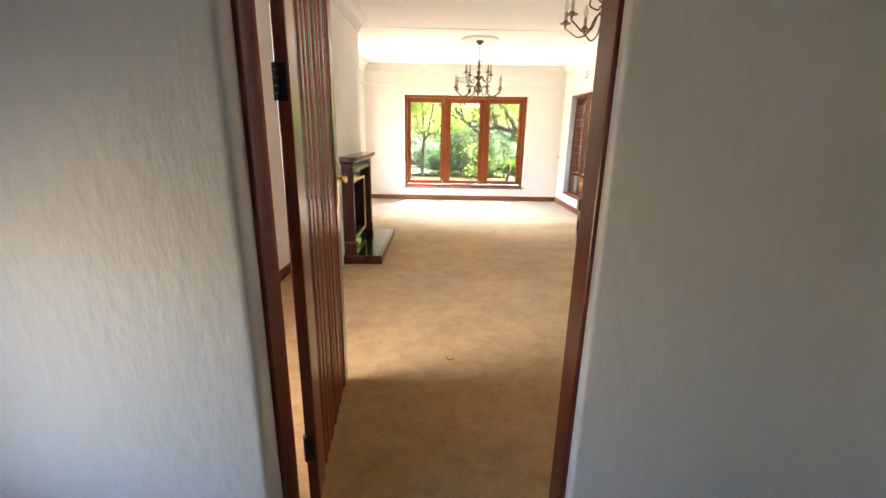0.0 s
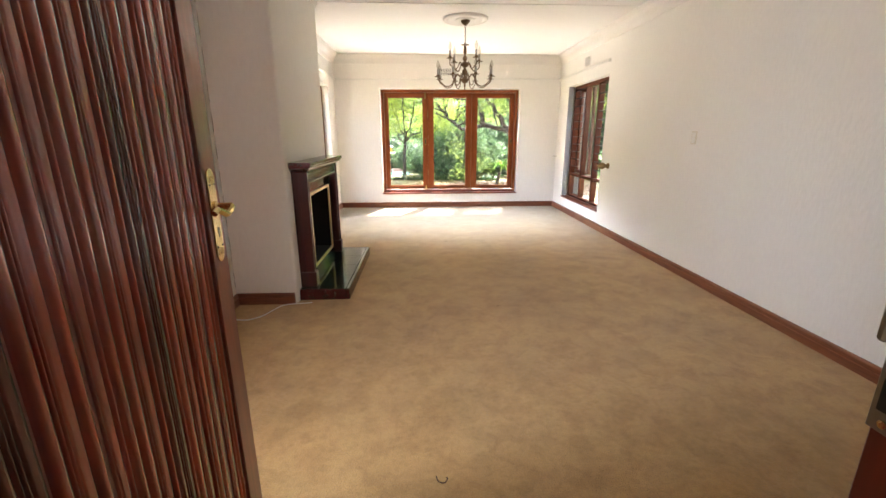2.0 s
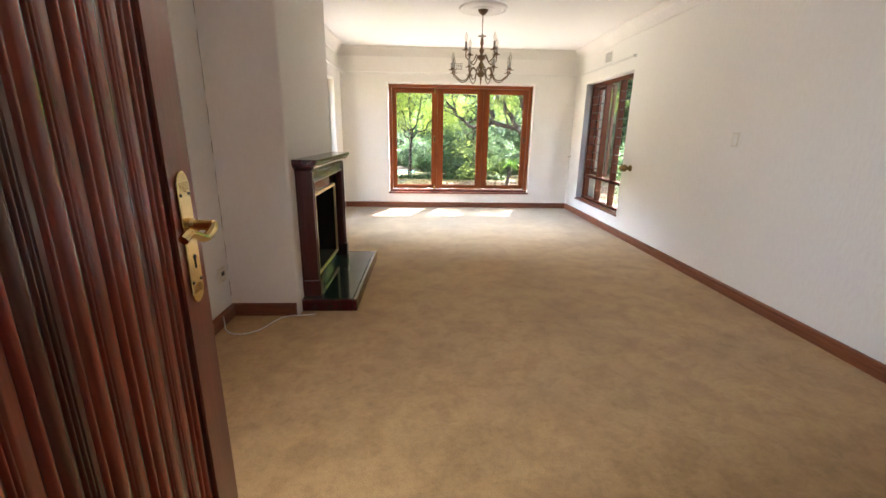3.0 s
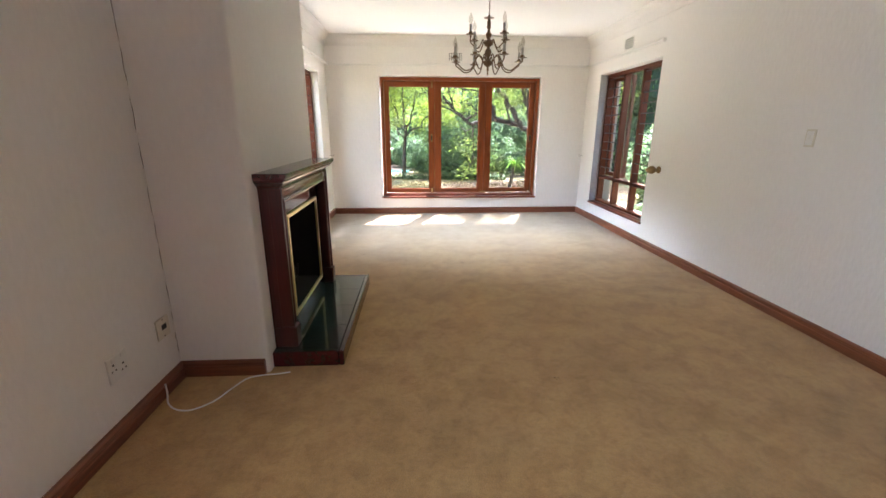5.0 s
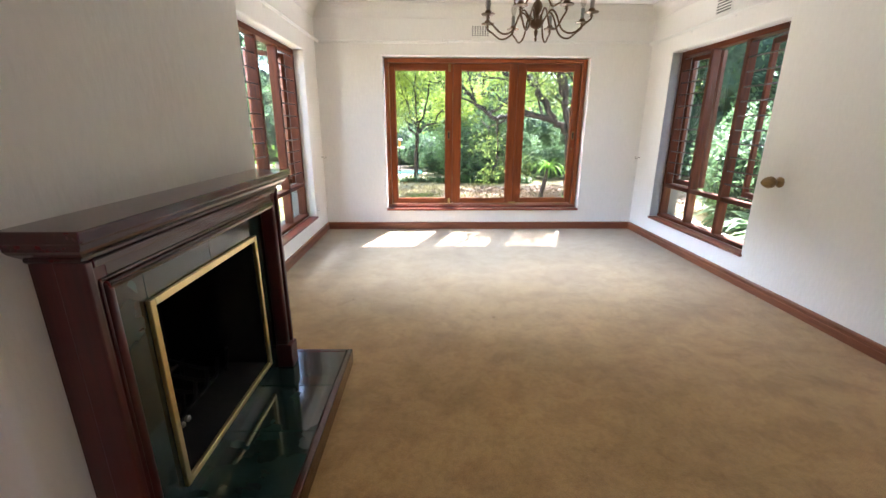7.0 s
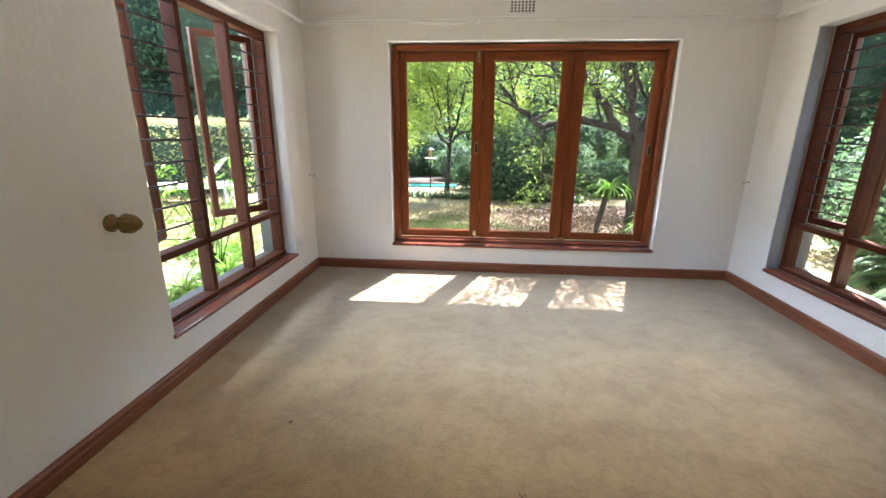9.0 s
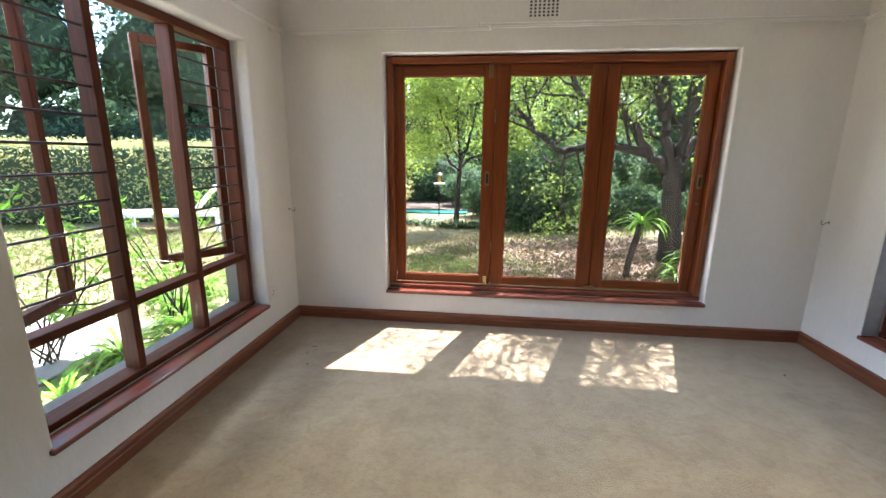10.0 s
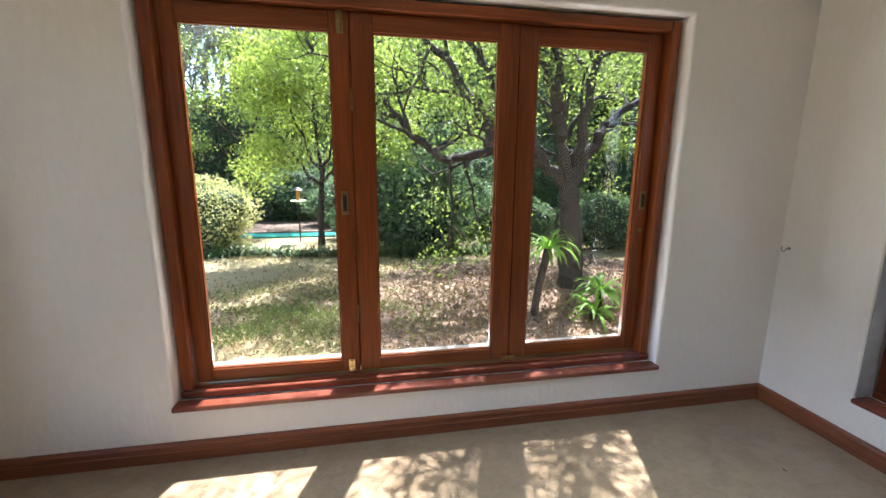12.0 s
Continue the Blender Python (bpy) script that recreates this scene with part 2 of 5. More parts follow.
def tube(bm, pts, radii, seg=8):
    """A round bar along points."""
    pts = [Vector(p) for p in pts]
    if not hasattr(radii, "__len__"):
        radii = [radii] * len(pts)
    rings, side = [], None
    for i, p in enumerate(pts):
        d = (pts[min(i + 1, len(pts) - 1)] - pts[max(i - 1, 0)]).normalized()
        if side is None:
            side = d.orthogonal().normalized()
        side = (side - d * side.dot(d)).normalized()
        up = d.cross(side)
        rings.append([bm.verts.new(p + radii[i] * (math.cos(a) * side + math.sin(a) * up))
                      for a in (2 * math.pi * k / seg for k in range(seg))])
    for a, b in zip(rings, rings[1:]):
        for k in range(seg):
            bm.faces.new((a[k], a[(k + 1) % seg], b[(k + 1) % seg], b[k]))
    bm.faces.new(rings[0][::-1]), bm.faces.new(rings[-1])
    return bm


def sweep(bm, profile, a, b, out):
    """Sweeps a profile of (depth, height) along the floor line a-b; depth goes towards out."""
    a, b, out = Vector(a), Vector(b), Vector(out)
    ends = [[bm.verts.new(p + out * d + Vector((0, 0, h))) for d, h in profile] for p in (a, b)]
    k = len(profile)
    for i in range(k):
        bm.faces.new((ends[0][i], ends[0][(i + 1) % k], ends[1][(i + 1) % k], ends[1][i]))
    bm.faces.new(ends[0][::-1]), bm.faces.new(ends[1])
    return bm


def curve_pts(pts, n=8):
    """A smooth line through points (Catmull-Rom)."""
    pts = [Vector(p) for p in pts]
    pts = [2 * pts[0] - pts[1], *pts, 2 * pts[-1] - pts[-2]]
    res = []
    for i in range(1, len(pts) - 2):
        p0, p1, p2, p3 = pts[i - 1:i + 3]
        for k in range(n):
            t = k / n
            res.append(0.5 * (2 * p1 + (p2 - p0) * t + (2 * p0 - 5 * p1 + 4 * p2 - p3) * t * t + (3 * p1 - p0 - 3 * p2 + p3) * t ** 3))
    return [*res, pts[-2]]


def finish(name, bm, material, smooth=False):
    bmesh.ops.recalc_face_normals(bm, faces=bm.faces)
    me = bpy.data.meshes.new(name)
    bm.to_mesh(me)
    bm.free()
    me.materials.append(material)
    if smooth:
        me.shade_smooth()
        me.set_sharp_from_angle(angle=radians(40))
    return me


def part(name, bm, material, parent, label="", smooth=False):
    """One mesh, drawn in world coordinates, as a part of a thing or of a part."""
    ob = new(name, finish(name, bm, material, smooth))
    ob.parent = parent
    if parent.parent is None:
        ob.matrix_parent_inverse = parent.matrix_basis.inverted()
    return tagged(ob, label)


def thing(name, at, label, category, group=""):
    ob = new(name)
    ob.empty_display_size = 0.1
    ob.location = at
    return tagged(ob, label, category, group)


def solid(name, bm, material, label, category, kind="", group="", smooth=False):
    return tagged(new(name, finish(name, bm, material, smooth)), label, category, group, kind)


def wall_mesh(axis, face, back, u0, u1, z0, z1, holes=(), soft=0.012, soft_ends=False):
    """A wall with thickness from face to back along axis, with openings that go through and rounded plaster edges."""
    us = sorted({u0, u1, *[h[0] for h in holes], *[h[1] for h in holes]})
    zs = sorted({z0, z1, *[h[2] for h in holes], *[h[3] for h in holes]})
    bm, vs = bmesh.new(), {}

    def vert(i, j, d):
        if (i, j, d) not in vs:
            p = (d, us[i], zs[j]) if axis == "x" else (us[i], d, zs[j])
            vs[i, j, d] = bm.verts.new(p)
        return vs[i, j, d]

    full = {(i, j) for i in range(len(us) - 1) for j in range(len(zs) - 1)
            if not any(h[0] <= us[i] < h[1] and h[2] <= zs[j] < h[3] for h in holes)}
    for i, j in full:
        for d in (face, back):
            bm.faces.new([vert(i, j, d), vert(i + 1, j, d), vert(i + 1, j + 1, d), vert(i, j + 1, d)])
        for (di, dj), (a, b) in {(-1, 0): ((i, j), (i, j + 1)), (1, 0): ((i + 1, j), (i + 1, j + 1)),
                                 (0, -1): ((i, j), (i + 1, j)), (0, 1): ((i, j + 1), (i + 1, j + 1))}.items():
            if (i + di, j + dj) not in full:
                bm.faces.new([vert(*a, face), vert(*b, face), vert(*b, back), vert(*a, back)])
    bmesh.ops.recalc_face_normals(bm, faces=bm.faces)
    k = 0 if axis == "x" else 1
    edges = []
    for e in bm.edges:
        a, b = (v.co for v in e.verts)
        if abs(a[k] - face) < 1e-6 and abs(b[k] - face) < 1e-6:
            c = (a + b) / 2
            u, z = c[1 - k], c.z
            inside = u0 + 1e-6 < u < u1 - 1e-6 and z0 + 1e-6 < z < z1 - 1e-6
            if len(e.link_faces) == 2 and e.calc_face_angle(0) > 1 and (inside or (soft_ends and z0 < z < z1)):
                edges.append(e)
    if edges and soft:
        bmesh.ops.bevel(bm, geom=edges, offset=soft, segments=3, profile=0.5, affect="EDGES")
    return bm

# ---- the room's shell ----
XL, XR, YN, YF, H = -1.465, 2.43, 1.195, 8.51, 2.57
XA, YA = -1.425, 4.15                               # the alcove before the chimney breast is a little shallower
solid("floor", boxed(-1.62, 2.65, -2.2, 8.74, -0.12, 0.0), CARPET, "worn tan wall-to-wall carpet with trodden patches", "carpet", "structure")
SIDE = [(6.52, 8.045, 0.262, 2.03)]
FAR = [(-0.70, 1.728, 0.262, 2.045)]
# the narrow opening is invented, to let the entry lamp in
solid("wall_alcove", wall_mesh("x", XA, -1.72, YN, YA, 0, 2.7, [(1.30, 2.03, 0.9, 2.03)]), WALL, "white painted plaster wall with a narrow unseen opening added for light", "wall", "structure")
wall_left = solid("wall_left", wall_mesh("x", XL, -1.72, YA, 8.76, 0, 2.7, SIDE), WALL, "white painted plaster wall with a window opening", "wall", "structure")
wall_right = solid("wall_right", wall_mesh("x", XR, 2.69, YN, 8.76, 0, 2.7, SIDE), WALL, "white painted plaster wall with a window opening", "wall", "structure")
wall_far = solid("wall_far", wall_mesh("y", YF, 8.76, XL, XR, 0, 2.7, FAR), WALL, "white painted plaster wall with a wide window opening", "wall", "structure")
solid("wall_near", wall_mesh("y", YN, 1.06, -1.72, 2.69, 0, 2.7, [(-0.516, 0.475, -0.001, 2.05)], soft=0.004), WALL,
      "white painted plaster wall with the doorway", "wall", "structure")
solid("ceiling", boxed(-1.72, 2.69, -2.2, 8.76, H, H + 0.14), CEIL, "white painted flat ceiling", "ceiling", "structure")
solid("ceiling_joint", boxed(XL + 0.08, XR - 0.08, 5.64, 5.69, H - 0.006, H + 0.002, bevel=0.002), CEIL,
      "white painted cover strip on the ceiling", "trim", "structure")
solid("roof", boxed(-2.0, 2.95, -2.5, 8.85, H + 0.16, H + 0.5), ROOF, "low roof over the room", "roof", "structure")

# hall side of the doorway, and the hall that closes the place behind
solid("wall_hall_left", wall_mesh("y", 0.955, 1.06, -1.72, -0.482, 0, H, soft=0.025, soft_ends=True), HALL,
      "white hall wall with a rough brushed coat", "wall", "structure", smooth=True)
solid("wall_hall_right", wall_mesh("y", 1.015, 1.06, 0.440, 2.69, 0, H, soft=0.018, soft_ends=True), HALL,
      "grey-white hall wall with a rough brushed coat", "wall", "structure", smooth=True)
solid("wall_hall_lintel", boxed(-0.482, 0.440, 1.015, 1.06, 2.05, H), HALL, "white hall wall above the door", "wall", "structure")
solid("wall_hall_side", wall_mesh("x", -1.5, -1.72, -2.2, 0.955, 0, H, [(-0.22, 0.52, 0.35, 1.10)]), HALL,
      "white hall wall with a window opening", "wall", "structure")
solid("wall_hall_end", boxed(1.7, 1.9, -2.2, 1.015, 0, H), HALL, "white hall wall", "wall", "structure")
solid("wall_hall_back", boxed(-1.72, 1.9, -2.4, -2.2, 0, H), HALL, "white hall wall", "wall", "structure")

# chimney breast with its fire opening
BX, BY0, BY1 = -0.960, 3.995, 5.315
FIRE = (4.362, 5.045, 0.190, 0.795)
bm = wall_mesh("x", BX, BX - 0.14, BY0, BY1, 0, H, [FIRE], soft=0.022, soft_ends=True)
box(bm, XL, BX - 0.14, BY0, 4.23, 0, H), box(bm, XL, BX - 0.14, 5.15, BY1, 0, H)
solid("chimney_breast", bm, WALL, "white plastered chimney breast with rounded corners", "chimney breast", "structure", smooth=True)
bm = boxed(-1.44, -1.42, 4.23, 5.15, 0.1, 1.0)
box(bm, -1.42, BX - 0.14, 4.23, 4.25, 0.1, 1.0), box(bm, -1.42, BX - 0.14, 5.13, 5.15, 0.1, 1.0)
box(bm, -1.42, BX - 0.14, 4.25, 5.13, 0.1, 0.12), box(bm, -1.42, BX - 0.14, 4.25, 5.13, 0.98, 1.0)
for y0, y1, z0, z1 in ((FIRE[0], FIRE[0] + 0.005, FIRE[2], FIRE[3]), (FIRE[1] - 0.005, FIRE[1], FIRE[2], FIRE[3]),
                       (FIRE[0] + 0.005, FIRE[1] - 0.005, FIRE[2], FIRE[2] + 0.005), (FIRE[0] + 0.005, FIRE[1] - 0.005, FIRE[3] - 0.005, FIRE[3])):
    box(bm, BX - 0.141, -0.9095, y0, y1, z0, z1)
solid("firebox", bm, SOOT, "soot-black inside of the fireplace", "firebox", "structure")

# skirting boards and cornice
SKIRT = [(0, 0), (0.022, 0), (0.022, 0.048), (0.017, 0.052), (0.017, 0.060), (0.020, 0.064), (0.020, 0.076), (0.012, 0.086), (0, 0.088)]
for a, b, out, m in (((XL, 8.49, 0), (XR, 8.49 , 0), (0, -1, 0), SKIRT_X), ((XA, YN, 0), (XA, BY0, 0), (1, 0, 0), SKIRT_Y),
                     ((XL, BY1, 0), (XL, YF, 0), (1, 0, 0), SKIRT_Y), ((XR, YN, 0), (XR, YF, 0), (-1, 0, 0), SKIRT_Y),
                     ((XA, BY0, 0), (BX - 0.02, BY0, 0), (0, -1, 0), SKIRT_X), ((XL, BY1, 0), (BX, BY1, 0), (0, 1, 0), SKIRT_X),
                     ((XA, YN, 0), (-0.54, YN, 0), (0, 1, 0), SKIRT_X), ((0.48, YN, 0), (XR, YN, 0), (0, 1, 0), SKIRT_X)):
    if a[1] == 8.49:
        a, b = (a[0], YF, 0), (b[0], YF, 0)
    solid("baseboard", sweep(bmesh.new(), SKIRT, a, b, out), m, "reddish-brown varnished wooden skirting board with a groove", "baseboard", "structure")
COVE = [(0, 0), (0, -0.140), (0.010, -0.140), (0.013, -0.126), (0.017, -0.122), (0.028, -0.092), (0.048, -0.058), (0.074, -0.034), (0.096, -0.022), (0.100, -0.014), (0.112, -0.010), (0.112, 0)]
for a, b, out in (((XL, YF, H), (XR, YF, H), (0, -1, 0)), ((XA, YN, H), (XA, BY0, H), (1, 0, 0)), ((XL, BY1, H), (XL, YF, H), (1, 0, 0)),
                  ((XR, YN, H), (XR, YF, H), (-1, 0, 0)), ((BX, BY0, H), (BX, BY1, H), (1, 0, 0)), ((XA, BY0, H), (BX, BY0, H), (0, -1, 0)),
                  ((XL, BY1, H), (BX, BY1, H), (0, 1, 0)), ((XL, YN, H), (XR, YN, H), (0, 1, 0))):
    solid("cornice", sweep(bmesh.new(), COVE, a, b, out), PLASTER, "white plaster cove cornice", "cornice", "structure")

# ---- door frame and door ----
door_frame = tagged(new("door_frame"), "dark mahogany door frame with a rebate", "door frame", "", "structure")
for x0, x1, xr, ya, yb, yc in ((-0.468, -0.516, -0.480, 1.030, 1.124, 1.168), (0.427, 0.475, 0.440, 1.048, 1.160, 1.205)):
    bm = boxed(min(x0, x1), max(x0, x1), ya, yb, 0, 2.0, bevel=0.003)
    box(bm, min(xr, x1), max(xr, x1), yb + 0.001, yc, 0, 2.0, bevel=0.003)
    part("jamb", bm, JAMB, door_frame)
part("head", boxed(-0.516, 0.475, 1.035, 1.20, 2.0, 2.05, bevel=0.003), JAMB, door_frame)
strike = thing("strike_plate", (0.437, 1.186, 1.02), "worn steel strike plate let into the door jamb", "strike plate")
bm = boxed(0.4355, 0.4415, 1.178, 1.2045, 1.018, 1.158, bevel=0.001)
box(bm, 0.431, 0.4415, 1.2045, 1.214, 1.098, 1.136, bevel=0.003)
part("plate", bm, STEEL, strike)
for z0, z1 in ((1.038, 1.068), (1.098, 1.135)):
    part("recess", boxed(0.4348, 0.437, 1.184, 1.199, z0, z1), BLACK, strike, "dark latch hole")
for z in (1.027, 1.149):
    part("screw", lathe(bmesh.new(), [(0.004, 0), (0.004, 0.0016), (0.002, 0.002)], (0.4357, 1.191, z), Matrix.Rotation(-math.pi / 2, 4, "Y"), 8), BRASS, strike)

HINGE = Vector((-0.449, 1.172, 0))
SWING = Matrix.Translation(HINGE) @ Matrix.Rotation(radians(4.9), 4, "Z")      # leaf runs along its own +y, its face towards +x
LEAF, LT, LH = 0.798, 0.040, 1.985
door_1 = thing("door_1", HINGE, "open dark mahogany door with a reeded face and brass lever", "door")
tagged(door_1, kind="structure")


def on_leaf(bm):
    bmesh.ops.transform(bm, matrix=SWING, verts=bm.verts)
    return bm


def reeds(width, first):
    """Cross-section of the reeded face: broad rounds, then narrow ones, with quirks between."""
    pts, u, k = [(0.0, 0.0)], 0.0, first
    pattern = ((0.026, 0.0065), (0.008, 0.0034), (0.008, 0.0034), (0.020, 0.002), (0.012, 0.0045), (0.030, 0.007), (0.007, 0.004), (0.007, 0.004), (0.022, 0.002))
    while u < width - 0.012:
        w, d = pattern[k % len(pattern)]
        w = min(w, width - u)
        for i in range(1, 7):
            s = i / 6
            pts.append((u + w * s, d * math.sin(math.pi * s) ** 0.7 if d > 0.003 else d * (0 < s < 1)))
        u, k = u + w, k + 1
    return pts


part("stile", on_leaf(boxed(0.001, LT, 0.003, 0.105, 0.012, LH, bevel=0.003)), STILE, door_1, "plain mahogany edge stile")
part("stile", on_leaf(boxed(0.001, LT, LEAF - 0.088, LEAF, 0.012, LH, bevel=0.003)), STILE, door_1, "plain mahogany edge stile")
part("core", on_leaf(boxed(0.004, LT - 0.012, 0.106, LEAF - 0.089, 0.012, LH)), STILE, door_1)
BOARDS = (0.058, 0.088, 0.060, 0.072, 0.048, 0.082, 0.066, 0.060)
scale = (LEAF - 0.195) / sum(BOARDS)
u0 = 0.106
for k, w in enumerate(BOARDS):
    w *= scale
    sec = reeds(w, (0, 5, 2, 5, 0, 4, 5, 1)[k])
    bm = bmesh.new()
    rows = [[bm.verts.new((LT - 0.0118 + d, u0 + u, z)) for u, d in sec] for z in (0.012, LH)]
    for i in range(len(sec) - 1):
        bm.faces.new((rows[0][i], rows[0][i + 1], rows[1][i + 1], rows[1][i]))
    part("reeded_board", on_leaf(bm), DOOR_DARK if k in (0, 4) else DOOR, door_1,
         "glossy dark-stained reeded board" if k in (0, 4) else "glossy red mahogany reeded board", smooth=True)
    u0 += w
# handle: long plate with keyhole, and a scrolled lever
PU = LEAF - 0.046
handle = part("handle_plate", on_leaf(boxed(LT, LT + 0.004, PU - 0.021, PU + 0.021, 0.985, 1.180, bevel=0.0015)), BRASS, door_1, "polished brass lever plate")
for z, s in ((1.180, 1), (0.985, -1)):
    bm = bmesh.new()
    lathe(bm, [(0.019, 0), (0.019, 0.003), (0.017, 0.004)], (LT, PU, z - 0.002 * s), Matrix.Rotation(math.pi / 2, 4, "Y"), 20)
    part("plate_end", on_leaf(bm), BRASS, handle)
for du in (-0.014, 0.014):
    for z in (1.158, 1.007):
        part("screw", on_leaf(lathe(bmesh.new(), [(0.0028, 0), (0.0028, 0.0052), (0.001, 0.0056)], (LT, PU + du, z), Matrix.Rotation(math.pi / 2, 4, "Y"), 8)), IRON, handle)
bm = lathe(bmesh.new(), [(0.0045, 0), (0.0045, 0.0048)], (LT, PU + 0.002, 1.050), Matrix.Rotation(math.pi / 2, 4, "Y"), 10)
box(bm, LT, LT + 0.0048, PU, PU + 0.004, 1.030, 1.050)
part("keyhole", on_leaf(bm), BLACK, handle, "dark keyhole")
bm = lathe(bmesh.new(), [(0.013, 0), (0.013, 0.006), (0.009, 0.010), (0.009, 0.040)], (LT + 0.003, PU, 1.106), Matrix.Rotation(math.pi / 2, 4, "Y"), 14)
tube(bm, curve_pts([(LT + 0.040, PU + 0.006, 1.106), (LT + 0.044, PU - 0.012, 1.100), (LT + 0.044, PU - 0.040, 1.094), (LT + 0.044, PU - 0.068, 1.104),
                    (LT + 0.044, PU - 0.092, 1.112), (LT + 0.042, PU - 0.108, 1.106)], 6), 0.0075, 8)
part("lever", on_leaf(bm), BRASS, handle, "scrolled brass lever", smooth=True)
for z in (0.245, 1.445):
    hinge = part("hinge", on_leaf(boxed(-0.003, 0.0005, -0.006, 0.004, z - 0.05, z + 0.05)), IRON, door_1, "dark steel butt hinge")
    bm = bmesh.new()
    for k in range(5):
        lathe(bm, [(0.0065, z - 0.05 + k * 0.02 + 0.001), (0.0065, z - 0.05 + k * 0.02 + 0.019)], (0.006, -0.010, 0), None, 10)
    box(bm, 0.006, 0.036, -0.0045, 0.003, z - 0.05, z + 0.05)
    part("knuckle", on_leaf(bm), IRON, hinge)

# ---- far window: three folding leaves ----
window_1 = tagged(new("window_1"), "varnished reddish timber window with three folding glazed leaves", "window", "", "structure")
frame_1 = part("window_frame", boxed(-0.688, -0.640, 8.575, 8.70, 0.30, 2.032, bevel=0.004), FRAME_Z, window_1)
part("frame_side", boxed(1.668, 1.716, 8.575, 8.70, 0.30, 2.032, bevel=0.004), FRAME_Z, frame_1)
part("frame_head", boxed(-0.639, 1.667, 8.577, 8.70, 1.985, 2.032, bevel=0.004), FRAME_X, frame_1)
bm = boxed(-0.688, 1.716, 8.56, 8.72, 0.266, 0.299, bevel=0.004)
box(bm, -0.64, 1.67, 8.585, 8.60, 0.299, 0.312, bevel=0.002)
part("frame_foot", bm, SILL_X, frame_1)
part("window_sill", boxed(-0.705, 1.735, 8.488, 8.559, 0.240, 0.264, bevel=0.004), SILL_X, window_1, "dark reddish timber inner sill")
part("outer_sill", boxed(-0.74, 1.77, 8.721, 8.90, 0.235, 0.285, bevel=0.006), OUTER, window_1, "pale plastered outer sill")
for k, (x0, x1, g0, g1) in enumerate(((-0.636, 0.122, -0.568, 0.037), (0.126, 0.902, 0.223, 0.805), (0.906, 1.664, 1.003, 1.588))):
    ya, yb = 8.615 + (0.012 if k == 2 else 0), 8.665 + (0.012 if k == 2 else 0)
    leaf = part("leaf", boxed(x0, g0, ya, yb, 0.314, 1.982, bevel=0.004), FRAME_Z, window_1)
    part("leaf_stile", boxed(g1, x1, ya, yb, 0.314, 1.982, bevel=0.004), FRAME_Z, leaf)
    bm = boxed(g0, g1, ya + 0.002, yb - 0.002, 0.314, 0.376, bevel=0.003)
    part("leaf_rail", bm, FRAME_X, leaf)
    part("leaf_rail", boxed(g0, g1, ya + 0.002, yb - 0.002, 1.904, 1.982, bevel=0.003), FRAME_X, leaf)
    pane = part("pane", boxed(g0 - 0.006, g1 + 0.006, ya + 0.028, ya + 0.032, 0.370, 1.910), GLASS, leaf, "clear glass")
    pane.visible_shadow = False
    bm = bmesh.new()
    for a, b in ((g0, g0 + 0.006), (g1 - 0.006, g1)):
        box(bm, a, b, ya + 0.010, ya + 0.027, 0.376, 1.904)
    box(bm, g0, g1, ya + 0.010, ya + 0.027, 0.376, 0.382), box(bm, g0, g1, ya + 0.010, ya + 0.027, 1.898, 1.904)
    part("glazing_bead", bm, FRAME_X, leaf)
for x, z, h, m, name, lab in ((0.083, 0.335, 0.09, BRASS, "floor_bolt", "brass bolt"), (0.083, 1.94, 0.10, KNOB, "head_bolt", "aged brass bolt"),
                              (0.078, 1.16, 0.11, KNOB, "flush_pull", "aged brass flush pull"), (1.626, 1.16, 0.10, KNOB, "flush_pull", "aged brass flush pull")):
    y = 8.612 if x < 1 else 8.624
    bm = boxed(x - 0.016, x + 0.016, y - 0.004, y + 0.003, z - h / 2, z + h / 2, bevel=0.0015)
    if "bolt" in name:
        tube(bm, [(x, y - 0.008, z - h * 0.45), (x, y - 0.008, z + h * 0.45)], 0.005, 8)
        box(bm, x - 0.010, x + 0.010, y - 0.016, y - 0.004, z - 0.008, z + 0.008, bevel=0.002)
    o = part(name, bm, m, window_1, lab)
    if name == "flush_pull":
        part("pull_hollow", boxed(x - 0.009, x + 0.009, y - 0.0052, y - 0.003, z - h * 0.34, z + h * 0.34), BLACK, o)
part("astragal", boxed(0.098, 0.150, 8.666, 8.676, 0.314, 1.982, bevel=0.002), FRAME_Z, window_1)
part("astragal", boxed(0.878, 0.930, 8.6665, 8.6765, 0.314, 1.982, bevel=0.002), FRAME_Z, window_1)
part("catch", boxed(0.86, 0.94, 8.597, 8.612, 0.314, 0.338, bevel=0.003), KNOB, window_1, "small brass catch")
part("lock", lathe(bmesh.new(), [(0.011, 0), (0.011, 0.006), (0.006, 0.012)], (1.626, 8.627, 1.0), Matrix.Rotation(math.pi / 2, 4, "X"), 12), KNOB, window_1, "round brass lock")
for z in (0.62, 1.62):
    part("leaf_hinge", boxed(0.119, 0.129, 8.606, 8.616, z - 0.045, z + 0.045, bevel=0.002), KNOB, window_1, "thin brass hinge")


